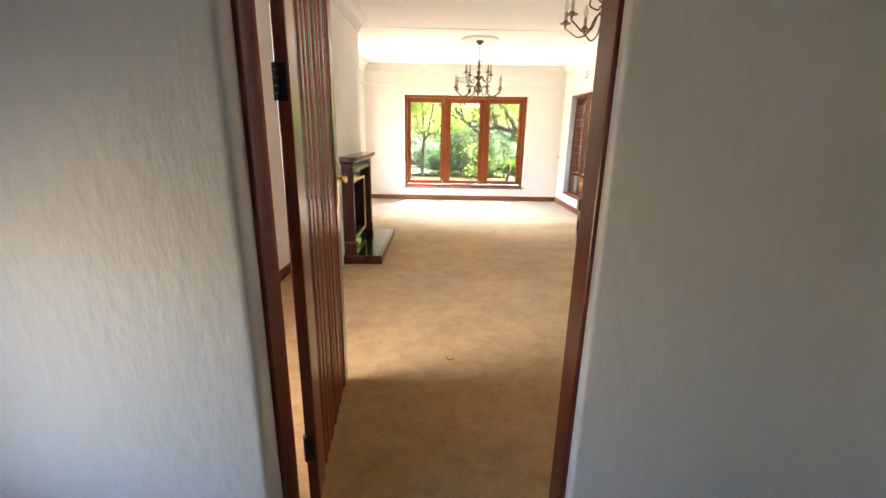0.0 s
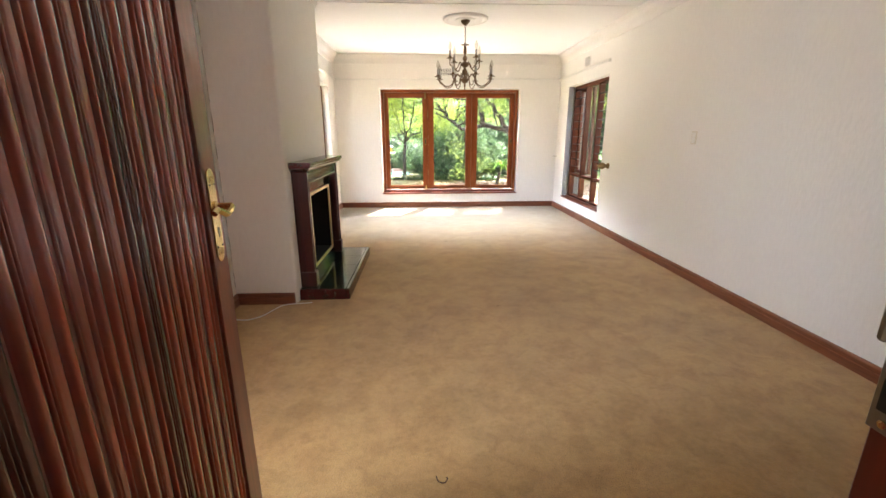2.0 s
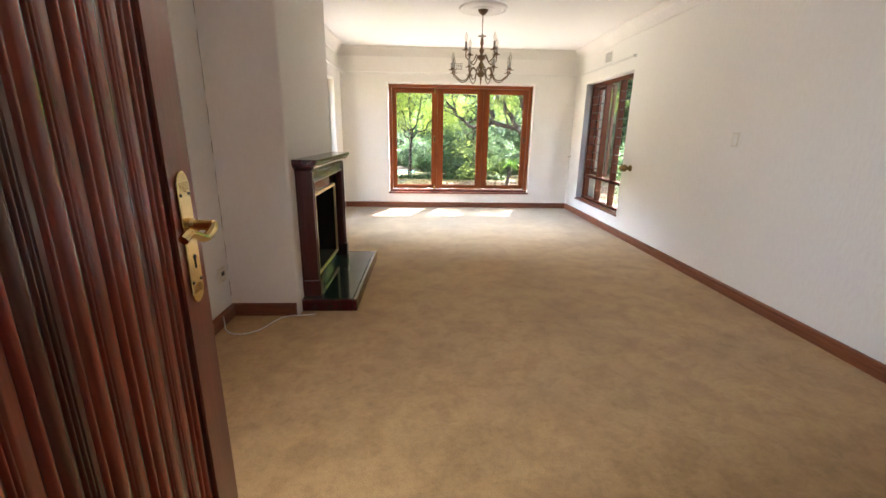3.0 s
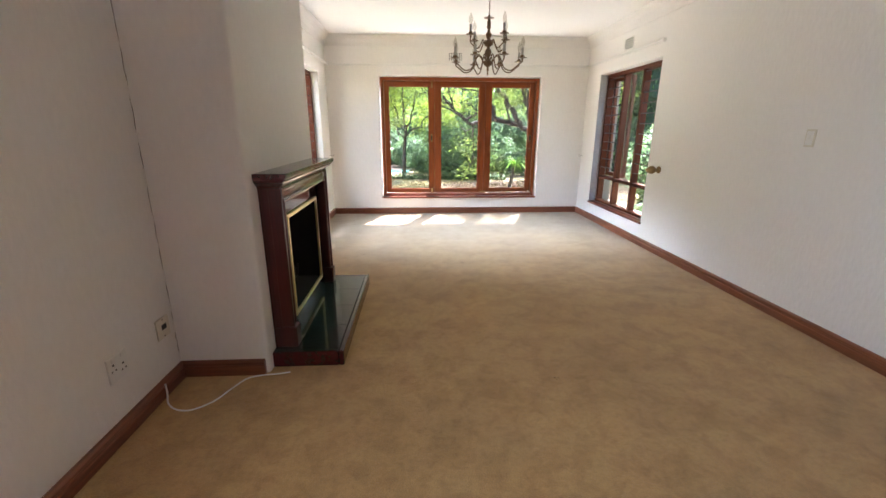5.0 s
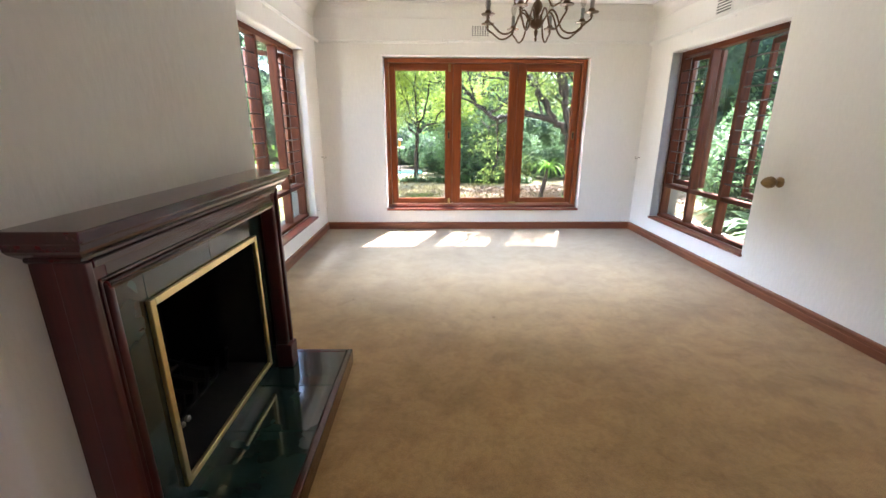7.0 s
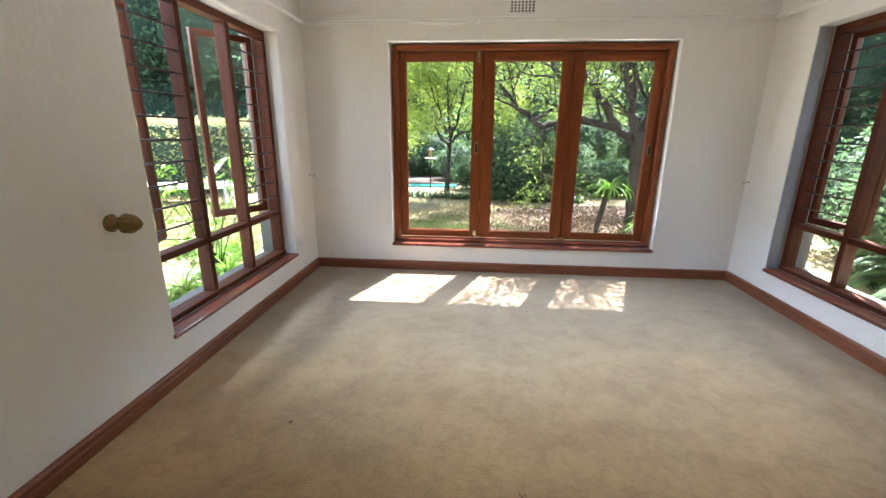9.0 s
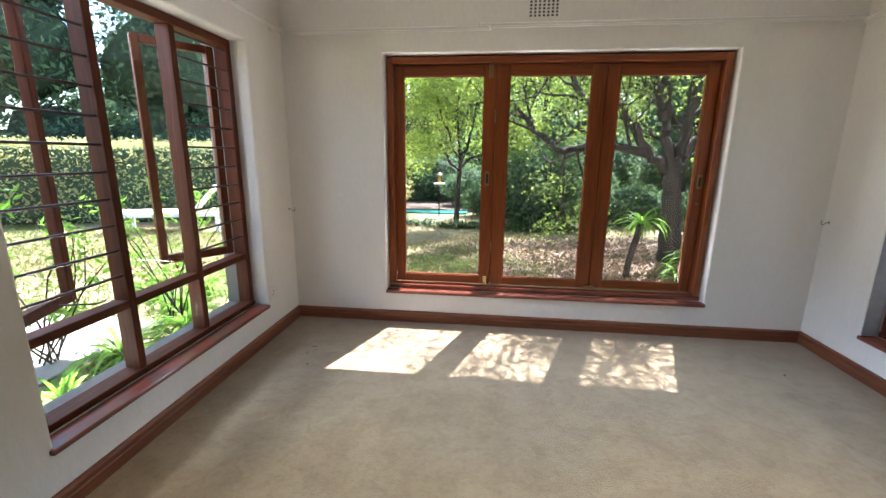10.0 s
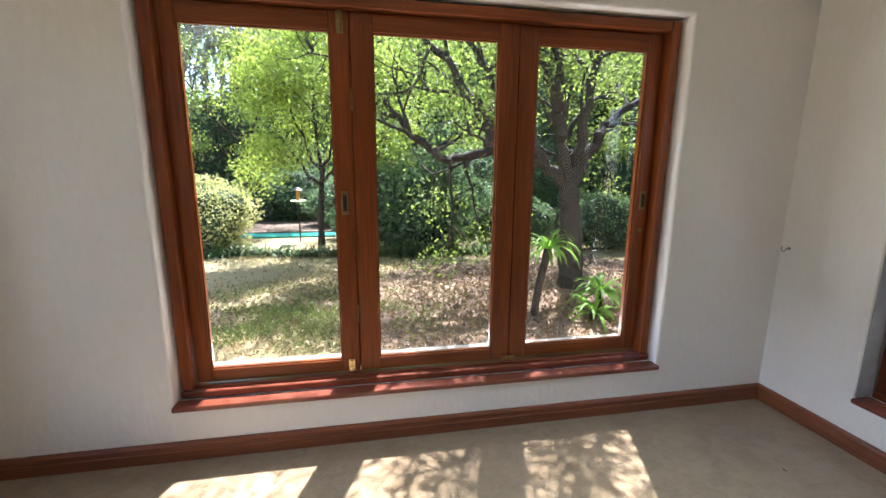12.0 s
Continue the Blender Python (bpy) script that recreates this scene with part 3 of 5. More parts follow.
# ---- side windows: fixed middle, two outer casements ajar, guard bars ----
def side_window(name, sgn, wall_x, near_open, far_open):
    """sgn: the way out of the room along x."""
    win = tagged(new(name), "varnished reddish timber window with two open casements and brown guard bars", "window", "", "structure")

    def bx(d0, d1, y0, y1, z0, z1, bevel=0.003):
        x0, x1 = wall_x + sgn * d0, wall_x + sgn * d1
        return boxed(min(x0, x1), max(x0, x1), y0, y1, z0, z1, bevel=bevel)

    d0, d1 = 0.10, 0.185
    y0, y1, z0, z1 = 6.532, 8.033, 0.30, 2.026
    fr = part("window_frame", bx(d0, d1, y0, y0 + 0.045, z0, z1), SHADED_Z, win)
    part("frame_side", bx(d0, d1, y1 - 0.045, y1, z0, z1), SHADED_Z, fr)
    part("frame_head", bx(d0, d1, y0 + 0.046, y1 - 0.046, z1 - 0.045, z1), SHADED_Y, fr)
    part("frame_foot", bx(d0 - 0.01, d1, y0, y1, 0.266, 0.299), SHADED_Y, fr)
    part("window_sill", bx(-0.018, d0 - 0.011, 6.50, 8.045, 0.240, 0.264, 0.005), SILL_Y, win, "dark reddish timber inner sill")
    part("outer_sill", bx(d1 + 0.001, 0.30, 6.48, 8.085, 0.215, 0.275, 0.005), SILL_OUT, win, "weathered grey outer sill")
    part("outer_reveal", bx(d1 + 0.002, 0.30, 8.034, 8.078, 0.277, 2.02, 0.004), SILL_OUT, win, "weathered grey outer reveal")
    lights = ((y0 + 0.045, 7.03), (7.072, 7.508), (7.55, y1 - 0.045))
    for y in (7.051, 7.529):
        part("mullion", bx(d0, d1 - 0.004, y - 0.0205, y + 0.0205, z0, z1 - 0.046), SHADED_Z, win)
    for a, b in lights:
        part("transom", bx(d0 + 0.002, d1 - 0.006, a, b, 0.612, 0.652), SHADED_Y, win)
        pane = part("pane", bx(0.140, 0.144, a, b, 0.30, 0.613, 0), GLASS, win, "clear glass")
        pane.visible_shadow = False
    a, b = lights[1]
    part("pane", bx(0.140, 0.144, a, b, 0.652, z1 - 0.045, 0), GLASS, win, "clear glass").visible_shadow = False
    for (a, b), way, ajar in ((lights[0], 1, near_open), (lights[2], -1, far_open)):
        hy, w = (a, b - a) if way == 1 else (b, b - a)
        turn = Matrix.Translation((wall_x + sgn * d1, hy, 0)) @ Matrix.Rotation(-sgn * way * radians(ajar), 4, "Z")

        def cb(u0, u1, zz0, zz1, t0=0.0, t1=0.04, bevel=0.003):
            ys, xs = sorted((way * u0, way * u1)), sorted((sgn * t0, sgn * t1))
            bm = boxed(*xs, *ys, zz0, zz1, bevel=bevel)
            bmesh.ops.transform(bm, matrix=turn, verts=bm.verts)
            return bm

        cz0, cz1 = 0.655, 1.978
        case = part("casement", cb(0.002, 0.045, cz0, cz1), SHADED_Z, win, "open timber casement")
        part("casement_stile", cb(w - 0.045, w - 0.002, cz0, cz1), SHADED_Z, case)
        part("casement_rail", cb(0.046, w - 0.046, cz0, cz0 + 0.05), SHADED_Y, case)
        part("casement_rail", cb(0.046, w - 0.046, cz1 - 0.045, cz1), SHADED_Y, case)
        part("pane", cb(0.04, w - 0.04, cz0 + 0.045, cz1 - 0.04, 0.018, 0.022, 0), GLASS, case, "clear glass").visible_shadow = False
        for k in range(11):
            z = 0.772 + k * 0.1184
            x = wall_x + sgn * 0.118
            part("guard_bar", tube(bmesh.new(), [(x, a - 0.002, z), (x, b + 0.002, z)], 0.0062, 6), BAR, win, "thin brown steel guard bar")
        stay = bmesh.new()
        yy = hy + way * (w - 0.06)
        tube(stay, [(wall_x + sgn * 0.16, yy, 0.668), (wall_x + sgn * 0.16, yy - way * 0.05, 0.672), (wall_x + sgn * 0.30, yy - way * 0.10, 0.674)], 0.004, 6)
        part("stay", stay, IRON, win, "dark window stay")
    return win


# invented window, out of view, framing the entry lamp's opening
unseen_window = tagged(new("unseen_window"), "unseen plain timber window added beside the entrance for fill light", "window", "", "structure")
for y0, y1, z0, z1, m in ((1.305, 1.345, 0.905, 2.025, SHADED_Z), (1.985, 2.025, 0.905, 2.025, SHADED_Z), (1.346, 1.984, 0.905, 0.955, SHADED_Y), (1.346, 1.984, 1.975, 2.025, SHADED_Y)):
    part("window_frame", boxed(-1.68, -1.63, y0, y1, z0, z1, bevel=0.003), m, unseen_window)
side_window("window_2", -1, XL, 20, 34)
window_3 = side_window("window_3", 1, XR, 12, 7)
# thin sheet added over the far reveal to carry its painted shade
part("reveal_shade_sheet", boxed(XR + 0.003, XR + 0.098, 8.0385, 8.0445, 0.268, 2.024, bevel=0.002), REVEAL_SHADE, window_3, "thin added grey sheet with the reveal's shade in its colour")

# ---- fireplace ----
surround = thing("fireplace_surround", (BX, 4.68, 0.09), "dark mahogany fireplace surround with green marble slips", "fireplace")
M0, M1 = 4.06, 5.28
LEG = ((4.115, 4.18), (5.165, 5.23))
part("mantel_shelf", boxed(BX, -0.793, M0, M1, 1.05, 1.078, bevel=0.004, seg=2), MAHOG, surround, "dark mahogany shelf with a moulded edge")
COVE = ((-0.801, 0.006, 1.0498), (-0.801, 0.006, 1.042), (-0.811, 0.013, 1.039), (-0.811, 0.013, 1.034), (-0.815, 0.020, 1.026), (-0.823, 0.032, 1.018), (-0.834, 0.042, 1.012),
        (-0.844, 0.048, 1.008), (-0.844, 0.048, 1.002), (-0.8485, 0.052, 0.9978))
bm = bmesh.new()
rings = [[bm.verts.new(p) for p in ((BX, M0 + i, z), (x, M0 + i, z), (x, M1 - i, z), (BX, M1 - i, z))] for x, i, z in COVE]
for a, b in zip(rings, rings[1:]):
    for k in range(4):
        bm.faces.new((a[k], a[(k + 1) % 4], b[(k + 1) % 4], b[k]))
bm.faces.new(rings[0][::-1]), bm.faces.new(rings[-1])
part("cornice_moulding", bm, MAHOG, surround)
part("header", boxed(BX, -0.856, LEG[0][1] + 0.0005, LEG[1][0] - 0.0005, 0.936, 0.9978, bevel=0.001), MAHOG, surround)
for k, (a, b) in enumerate(LEG):
    leg = part("leg", boxed(BX, -0.856, a, b, 0.091, 0.9975, bevel=0.001), MAHOG_Z, surround)
    part("plinth", boxed(BX + 0.004, -0.831, a - 0.008, b + 0.008, 0.091, 0.215, bevel=0.006, seg=2), MAHOG_Z, leg)
    o0, o1, i0, i1 = (a - 0.002, a + 0.020, b - 0.019, b + 0.007) if k == 0 else (b - 0.020, b + 0.002, a - 0.007, a + 0.019)
    bm = boxed(BX + 0.05, -0.843, o0, o1, 0.2155, 0.997, bevel=0.004, seg=3)
    part("outer_bead", bm, MAHOG_Z, leg)
    bm = boxed(-0.908, -0.8465, i0, i1, 0.2155, 0.937, bevel=0.011, seg=5)
    part("inner_moulding", bm, MAHOG_Z, surround, smooth=True)
    j0, j1 = (i0 - 0.010, i0 - 0.001) if k == 0 else (i1 + 0.001, i1 + 0.010)
    part("quirk_bead", boxed(-0.865, -0.8515, j0, j1, 0.2155, 0.946, bevel=0.003, seg=2), MAHOG_Z, leg)
bm = boxed(-0.908, -0.8455, LEG[0][1] - 0.017, LEG[1][0] + 0.017, 0.912, 0.938, bevel=0.011, seg=5)
part("inner_moulding", bm, MAHOG, surround, smooth=True)
part("quirk_bead", boxed(-0.865, -0.8515, LEG[0][1] - 0.027, LEG[1][0] + 0.027, 0.939, 0.948, bevel=0.003, seg=2), MAHOG, surround)
part("outer_bead", boxed(-0.865, -0.8435, LEG[0][0] + 0.021, LEG[1][1] - 0.021, 0.978, 0.9972, bevel=0.004, seg=3), MAHOG, surround)
S0, S1 = 4.182, 5.163
for y0, y1, z0, z1 in ((S0, FIRE[0] - 0.001, 0.092, 0.930), (FIRE[1] + 0.001, S1, 0.092, 0.930)):
    part("marble_slip", boxed(BX + 0.001, -0.909, y0, y1, z0, z1, bevel=0.001), MARBLE, surround, "polished dark green marble")
for y0, y1 in ((FIRE[0], 4.7045), (4.7055, FIRE[1])):
    part("marble_slip", boxed(BX + 0.001, -0.909, y0, y1, FIRE[3] + 0.001, 0.930, bevel=0.001), MARBLE, surround, "polished dark green marble")
part("marble_slip", boxed(BX + 0.001, -0.909, FIRE[0], FIRE[1], 0.092, FIRE[2] - 0.001, bevel=0.001), MARBLE, surround, "polished dark green marble")
t = 0.022
bt = part("brass_trim", boxed(-0.9088, -0.893, FIRE[0] - 0.016, FIRE[0] + t - 0.016, FIRE[2] - 0.016, FIRE[3] + 0.016, bevel=0.002), GOLD, surround, "brushed brass trim round the fire opening")
part("trim_side", boxed(-0.9088, -0.893, FIRE[1] - t + 0.016, FIRE[1] + 0.016, FIRE[2] - 0.016, FIRE[3] + 0.016, bevel=0.002), GOLD, bt)
for z in (FIRE[2] - 0.016, FIRE[3] + 0.016 - t):
    part("trim_rail", boxed(-0.9086, -0.8935, FIRE[0] + 0.0065, FIRE[1] - 0.0065, z, z + t, bevel=0.002), GOLD, bt)

hearth = thing("hearth", (-0.765, 4.685, 0.0), "raised hearth of dark green marble tiles with mahogany edging", "hearth")
HY0, HY1, HX = 4.048, 5.340, -0.566
part("edging", boxed(HX - 0.030, HX, HY0, HY1, 0.0, 0.092, bevel=0.007, seg=3), MAHOG, hearth)
for y0, y1 in ((HY0, HY0 + 0.028), (HY1 - 0.028, HY1)):
    part("edging", boxed(BX, HX - 0.0305, y0, y1, 0.0, 0.0915, bevel=0.006, seg=3), MAHOG, hearth)
part("bed", boxed(BX + 0.001, HX - 0.031, HY0 + 0.029, HY1 - 0.029, 0.0, 0.086), GROUT, hearth)
tiles = 4
step = (HY1 - HY0 - 0.058) / tiles
for k in range(tiles):
    a = HY0 + 0.029 + k * step
    part("tile", boxed(BX + 0.002, HX - 0.032, a + 0.0012, a + step - 0.0012, 0.0862, 0.0905, bevel=0.0012), MARBLE, hearth, "polished dark green marble tile")

grate = thing("fire_grate", (-1.175, 4.705, 0.12), "black iron grate deep in the fireplace", "grate")
for k in range(7):
    y = 4.45 + k * 0.085
    part("bar", tube(bmesh.new(), curve_pts([(-1.325, y, 0.26), (-1.145, y, 0.21), (-1.065, y, 0.23), (-1.045, y, 0.32)], 4), 0.008, 6), IRON, grate)
for x, z in ((-1.275, 0.235), (-1.075, 0.215)):
    part("cross_bar", tube(bmesh.new(), [(x, 4.41, z), (x, 5., z)], 0.009, 6), IRON, grate)
for x in (-1.275, -1.075):
    for y in (4.43, 4.98):
        part("foot", tube(bmesh.new(), [(x, y, 0.12), (x, y, 0.235)], 0.010, 6), IRON, grate)
for y in (4.56, 4.595):
    part("knob", lathe(bmesh.new(), [(0.010, 0), (0.012, 0.012), (0.006, 0.018)], (-1.035, y, 0.235), Matrix.Rotation(math.pi / 2, 4, "Y"), 10), STEEL, grate, "small metal knob")


# ---- chandeliers ----
def candle(parent_arm, at, size=1.0):
    x, y, z = at
    bm = lathe(bmesh.new(), [(0.006, -0.020), (0.012, -0.016), (0.006, -0.010), (0.010, -0.004), (0.041, 0.002), (0.043, 0.006), (0.024, 0.004), (0.016, 0.010),
                             (0.020, 0.020), (0.014, 0.026)], at, None, 18)
    part("drip_pan", bm, ANTIQUE, parent_arm, "turned brass drip pan", True)
    part("candle_sleeve", lathe(bmesh.new(), [(0.0125, 0.024), (0.0125, 0.086 * size), (0.009, 0.088 * size)], at, None, 12), CANDLE, parent_arm, "grey candle sleeve", True)
    part("bulb", lathe(bmesh.new(), [(0.008, 0.088), (0.014, 0.100), (0.0195, 0.118), (0.0195, 0.134), (0.013, 0.156), (0.006, 0.174), (0.0015, 0.186)],
                       (x, y, z + 0.1 * (size - 1)), None, 12), BULB, parent_arm, "clear candle bulb", True)


def chandelier(at, label, drop=0.745):
    cx, cy, top = at
    ob = thing("chandelier", at, label, "chandelier", "chandeliers under the ceiling")
    z = top - drop
    part("ceiling_cup", lathe(bmesh.new(), [(0.008, top - 0.055), (0.020, top - 0.050), (0.050, top - 0.020), (0.056, top - 0.003), (0.050, top)], (cx, cy, 0), None, 20), ANTIQUE, ob, "", True)
    bm = bmesh.new()
    n = max(0, round((drop - 0.562) / 0.025))
    for k in range(n):
        zz = top - 0.055 - (k + 0.5) * (drop - 0.562) / n
        ring = [(0.007 * math.cos(a), 0, 0.017 * math.sin(a)) for a in (2 * math.pi * j / 10 for j in range(11))]
        rot = Matrix.Rotation(math.pi / 2 * (k % 2) + 0.4, 4, "Z")
        tube(bm, [rot @ Vector(q) + Vector((cx, cy, zz)) for q in ring], 0.0022, 5)
    if n:
        part("chain", bm, ANTIQUE, ob)
    prof = [(0.004, 0.018), (0.010, 0.030), (0.013, 0.050), (0.007, 0.060), (0.030, 0.072), (0.044, 0.090), (0.044, 0.112), (0.020, 0.128), (0.014, 0.145), (0.026, 0.165),
            (0.034, 0.190), (0.026, 0.212), (0.013, 0.228), (0.018, 0.240), (0.044, 0.256), (0.047, 0.275), (0.036, 0.292), (0.014, 0.305), (0.024, 0.325), (0.029, 0.345), (0.014, 0.368),
            (0.012, 0.390), (0.021, 0.402), (0.018, 0.425), (0.017, 0.455), (0.011, 0.475), (0.046, 0.482), (0.047, 0.487), (0.010, 0.495), (0.006, 0.512)]
    part("stem", lathe(bmesh.new(), [(r, z + h) for r, h in prof], (cx, cy, 0), None, 20), ANTIQUE, ob, "turned antique-brass baluster stem", True)
    part("finial", lathe(bmesh.new(), [(0.002, z - 0.012), (0.007, z - 0.004), (0.009, z + 0.006), (0.005, z + 0.018)], (cx, cy, 0), None, 12), ANTIQUE, ob, "", True)
    for count, reach, z_root, z_pan, dip, off in ((8, 0.335, 0.100, 0.120, 0.078, 0.28), (4, 0.215, 0.262, 0.318, 0.080, 0.55)):
        for k in range(count):
            a = 2 * math.pi * k / count + off
            c, s = math.cos(a), math.sin(a)
            prof2 = [(0.040, z_root), (0.085, z_root + 0.062), (0.120, z_root + 0.040), (0.165, z_root - dip * 0.7), (0.235, z_root - dip), (0.300, z_root - dip * 0.45),
                     (reach, z_pan - 0.030), (reach, z_pan - 0.008)] if count == 8 else [
                (0.040, z_root), (0.070, z_root + 0.030), (0.095, z_root - 0.015), (0.130, z_root - dip * 0.62), (0.170, z_root - dip * 0.45), (reach, z_root - 0.005), (reach, z_pan - 0.008)]
            pts = curve_pts([(cx + c * r, cy + s * r, z + h) for r, h in prof2], 5)
            arm = part("arm", tube(bmesh.new(), pts, 0.0058, 7), ANTIQUE, ob, "curved brass arm", True)
            candle(arm, (cx + c * reach, cy + s * reach, z + z_pan))
    return ob


def ceiling_rose(x, y):
    bm = lathe(bmesh.new(), [(0.262, H + 0.001), (0.262, H - 0.010), (0.250, H - 0.022), (0.236, H - 0.012), (0.215, H - 0.012), (0.200, H - 0.020), (0.185, H - 0.012), (0.120, H - 0.010),
                             (0.105, H - 0.022), (0.090, H - 0.014), (0.060, H - 0.018)], (x, y, 0), None, 48)
    solid("ceiling_rose", bm, PLASTER, "round moulded white plaster ceiling rose", "ceiling rose", "", "ceiling roses", True)


ceiling_rose(0.545, 6.22)
first = chandelier((0.545, 6.22, H - 0.018), "two-tier antique-brass chandelier with twelve candle bulbs")
ceiling_rose(1.25, 3.3)
chandelier((1.25, 3.3, H - 0.018), "two-tier antique-brass chandelier hung close under the ceiling", 0.535)


# ---- fittings on the walls ----
def curtain_rail(a, b, out, gap=0.055, thick=0.012):
    a, b, out = Vector(a), Vector(b), Vector(out)
    d = (b - a).normalized()
    ob = thing("curtain_rail", (a + b) / 2, "white metal curtain rail on small brackets", "curtain rail", "curtain rails")
    bm = bmesh.new()
    p0, p1 = a + out * gap, b + out * gap
    for dz, r in ((0.0, thick), (-0.014, thick * 0.6)):
        q = Vector((0, 0, dz))
        tube(bm, [p0 + q, p1 + q], r, 6)
    part("rail", bm, WHITE_P, ob)
    n = max(2, round((b - a).length / 0.75) + 1)
    for k in range(n):
        p = a + (b - a) * (0.03 + 0.94 * k / (n - 1))
        bm = bmesh.new()
        tube(bm, [p + Vector((0, 0, 0.012)), p + out * gap + Vector((0, 0, 0.012)), p + out * gap + Vector((0, 0, -0.008))], 0.006, 6)
        c, w = p + out * 0.0025, d * 0.012
        lo, hi = c - w - out * 0.003 - Vector((0, 0, 0.02)), c + w + out * 0.003 + Vector((0, 0, 0.03))
        box(bm, min(lo.x, hi.x), max(lo.x, hi.x), min(lo.y, hi.y), max(lo.y, hi.y), lo.z, hi.z)
        part("bracket", bm, WHITE_P, ob)
    for p in (p0, p1):
        part("end_stop", lathe(bmesh.new(), [(0.012, -0.022), (0.014, 0.0), (0.010, 0.014)], p, None, 8), WHITE_P, ob)


curtain_rail((XL + 0.05, YF, 2.185), (0.06, YF, 2.185), (0, -1, 0))
curtain_rail((0.0, YF, 2.200), (XR - 0.05, YF, 2.200), (0, -1, 0), 0.055)
curtain_rail((XR, 6.44, 2.180), (XR, 8.43, 2.180), (-1, 0, 0), 0.055, 0.012)
curtain_rail((XL, 6.30, 2.185), (XL, 8.43, 2.185), (1, 0, 0), 0.055, 0.012)


def plate(name, x, y, z, out, w, h, label, category, material=WHITE_P, t=0.009):
    ob = thing(name, (x, y, z), label, category)
    xs = sorted((x, x + out * t))
    part("plate", boxed(*xs, y - w / 2, y + w / 2, z - h / 2, z + h / 2, bevel=0.003, seg=2), material, ob)

    def inlay(pname, dy, dz, sy, sz, proud, m, lab=""):
        q = sorted((x + out * (t - 0.003), x + out * (t + proud)))
        part(pname, boxed(*q, y + dy - sy / 2, y + dy + sy / 2, z + dz - sz / 2, z + dz + sz / 2, bevel=min(sy, sz, 0.004) * 0.2), m, ob, lab)
    return inlay


f = plate("telephone_socket", XA, 3.895, 0.335, 1, 0.10, 0.105, "cream wall plate with an open black slot", "wall socket", CREAM)
f("slot", 0.005, 0.004, 0.040, 0.028, 0.0006, BLACK, "black slot")
f("screw", 0.0, 0.042, 0.007, 0.007, 0.0006, IRON), f("screw", 0.0, -0.042, 0.007, 0.007, 0.0006, IRON)
f = plate("double_socket", XA, 3.565, 0.320, 1, 0.115, 0.115, "white double three-pin wall socket", "wall socket")
for dy in (-0.028, 0.028):
    f("earth_hole", dy, 0.020 - 0.018 * (dy > 0), 0.010, 0.010, 0.0006, BLACK)
    f("pin_hole", dy - 0.011, -0.006 - 0.018 * (dy > 0), 0.008, 0.008, 0.0006, BLACK), f("pin_hole", dy + 0.011, -0.006 - 0.018 * (dy > 0), 0.008, 0.008, 0.0006, BLACK)
    f("switch", dy, 0.042, 0.014, 0.018, 0.004, WHITE_P)
f = plate("wall_socket", XL, 8.125, 0.335, 1, 0.105, 0.11, "white three-pin wall socket with a switch", "wall socket")
f("earth_hole", -0.012, 0.008, 0.010, 0.010, 0.0006, BLACK)
f("pin_hole", -0.024, -0.016, 0.008, 0.008, 0.0006, BLACK), f("pin_hole", 0.0, -0.016, 0.008, 0.008, 0.0006, BLACK)
f("switch", 0.032, 0.018, 0.016, 0.024, 0.004, WHITE_P)
f = plate("light_switch", XR, 4.593, 1.246, -1, 0.070, 0.112, "white two-lever light switch with a cream border", "light switch", CREAM)
f("face", 0, 0, 0.050, 0.088, 0.002, WHITE_P)
f("rocker", -0.010, 0.006, 0.014, 0.028, 0.006, WHITE_P), f("rocker", 0.012, 0.006, 0.014, 0.028, 0.006, WHITE_P)


def holdback(x, y, z, out):
    ob = thing("curtain_holdback", (x, y, z), "aged brass acorn-shaped curtain holdback knob", "curtain holdback", "curtain holdbacks")
    turn = Matrix.Rotation(out * math.pi / 2, 4, "Y")
    part("rose", lathe(bmesh.new(), [(0.038, 0), (0.039, 0.008), (0.026, 0.018), (0.019, 0.036), (0.026, 0.046)], (x, y, z), turn, 20), KNOB, ob, "", True)
    bm = bmesh.new()
    prof = [(0.018, 0.042), (0.036, 0.058), (0.042, 0.078), (0.038, 0.100), (0.026, 0.124), (0.011, 0.140), (0.004, 0.147)]
    seg = 40
    rings = []
    m = Matrix.Translation((x, y, z)) @ turn
    for r, h in prof:
        rings.append([bm.verts.new(m @ Vector(((r * (1 + 0.06 * math.cos(10 * a)) * math.cos(a), r * (1 + 0.06 * math.cos(10 * a)) * math.sin(a), h))))
                      for a in (2 * math.pi * k / seg for k in range(seg))])
    for a, b in zip(rings, rings[1:]):
        for k in range(seg):
            bm.faces.new((a[k], a[(k + 1) % seg], b[(k + 1) % seg], b[k]))
    bm.faces.new(rings[0][::-1]), bm.faces.new(rings[-1])
    part("acorn", bm, KNOB, ob, "fluted brass acorn", True)


holdback(XR, 6.285, 0.884, -1)
holdback(XL, 6.272, 0.910, 1)


def cup_hook(x, y, z, out):
    ob = thing("cup_hook", (x, y, z), "small white metal hook screwed into the wall", "hook", "hooks beside the window")
    part("plate", lathe(bmesh.new(), [(0.009, 0), (0.009, 0.002), (0.004, 0.004)], (x, y, z), Matrix.Rotation(out * math.pi / 2, 4, "Y"), 12), STEEL, ob)
    part("hook", tube(bmesh.new(), curve_pts([(x + out * d, y, z + h) for d, h in ((0, 0), (0.018, 0.0), (0.030, -0.012), (0.042, -0.014), (0.050, -0.002), (0.048, 0.014))], 5), 0.0028, 6), STEEL, ob, "", True)


cup_hook(XR, 8.465, 0.906, -1)
cup_hook(XL, 8.46, 0.906, 1)

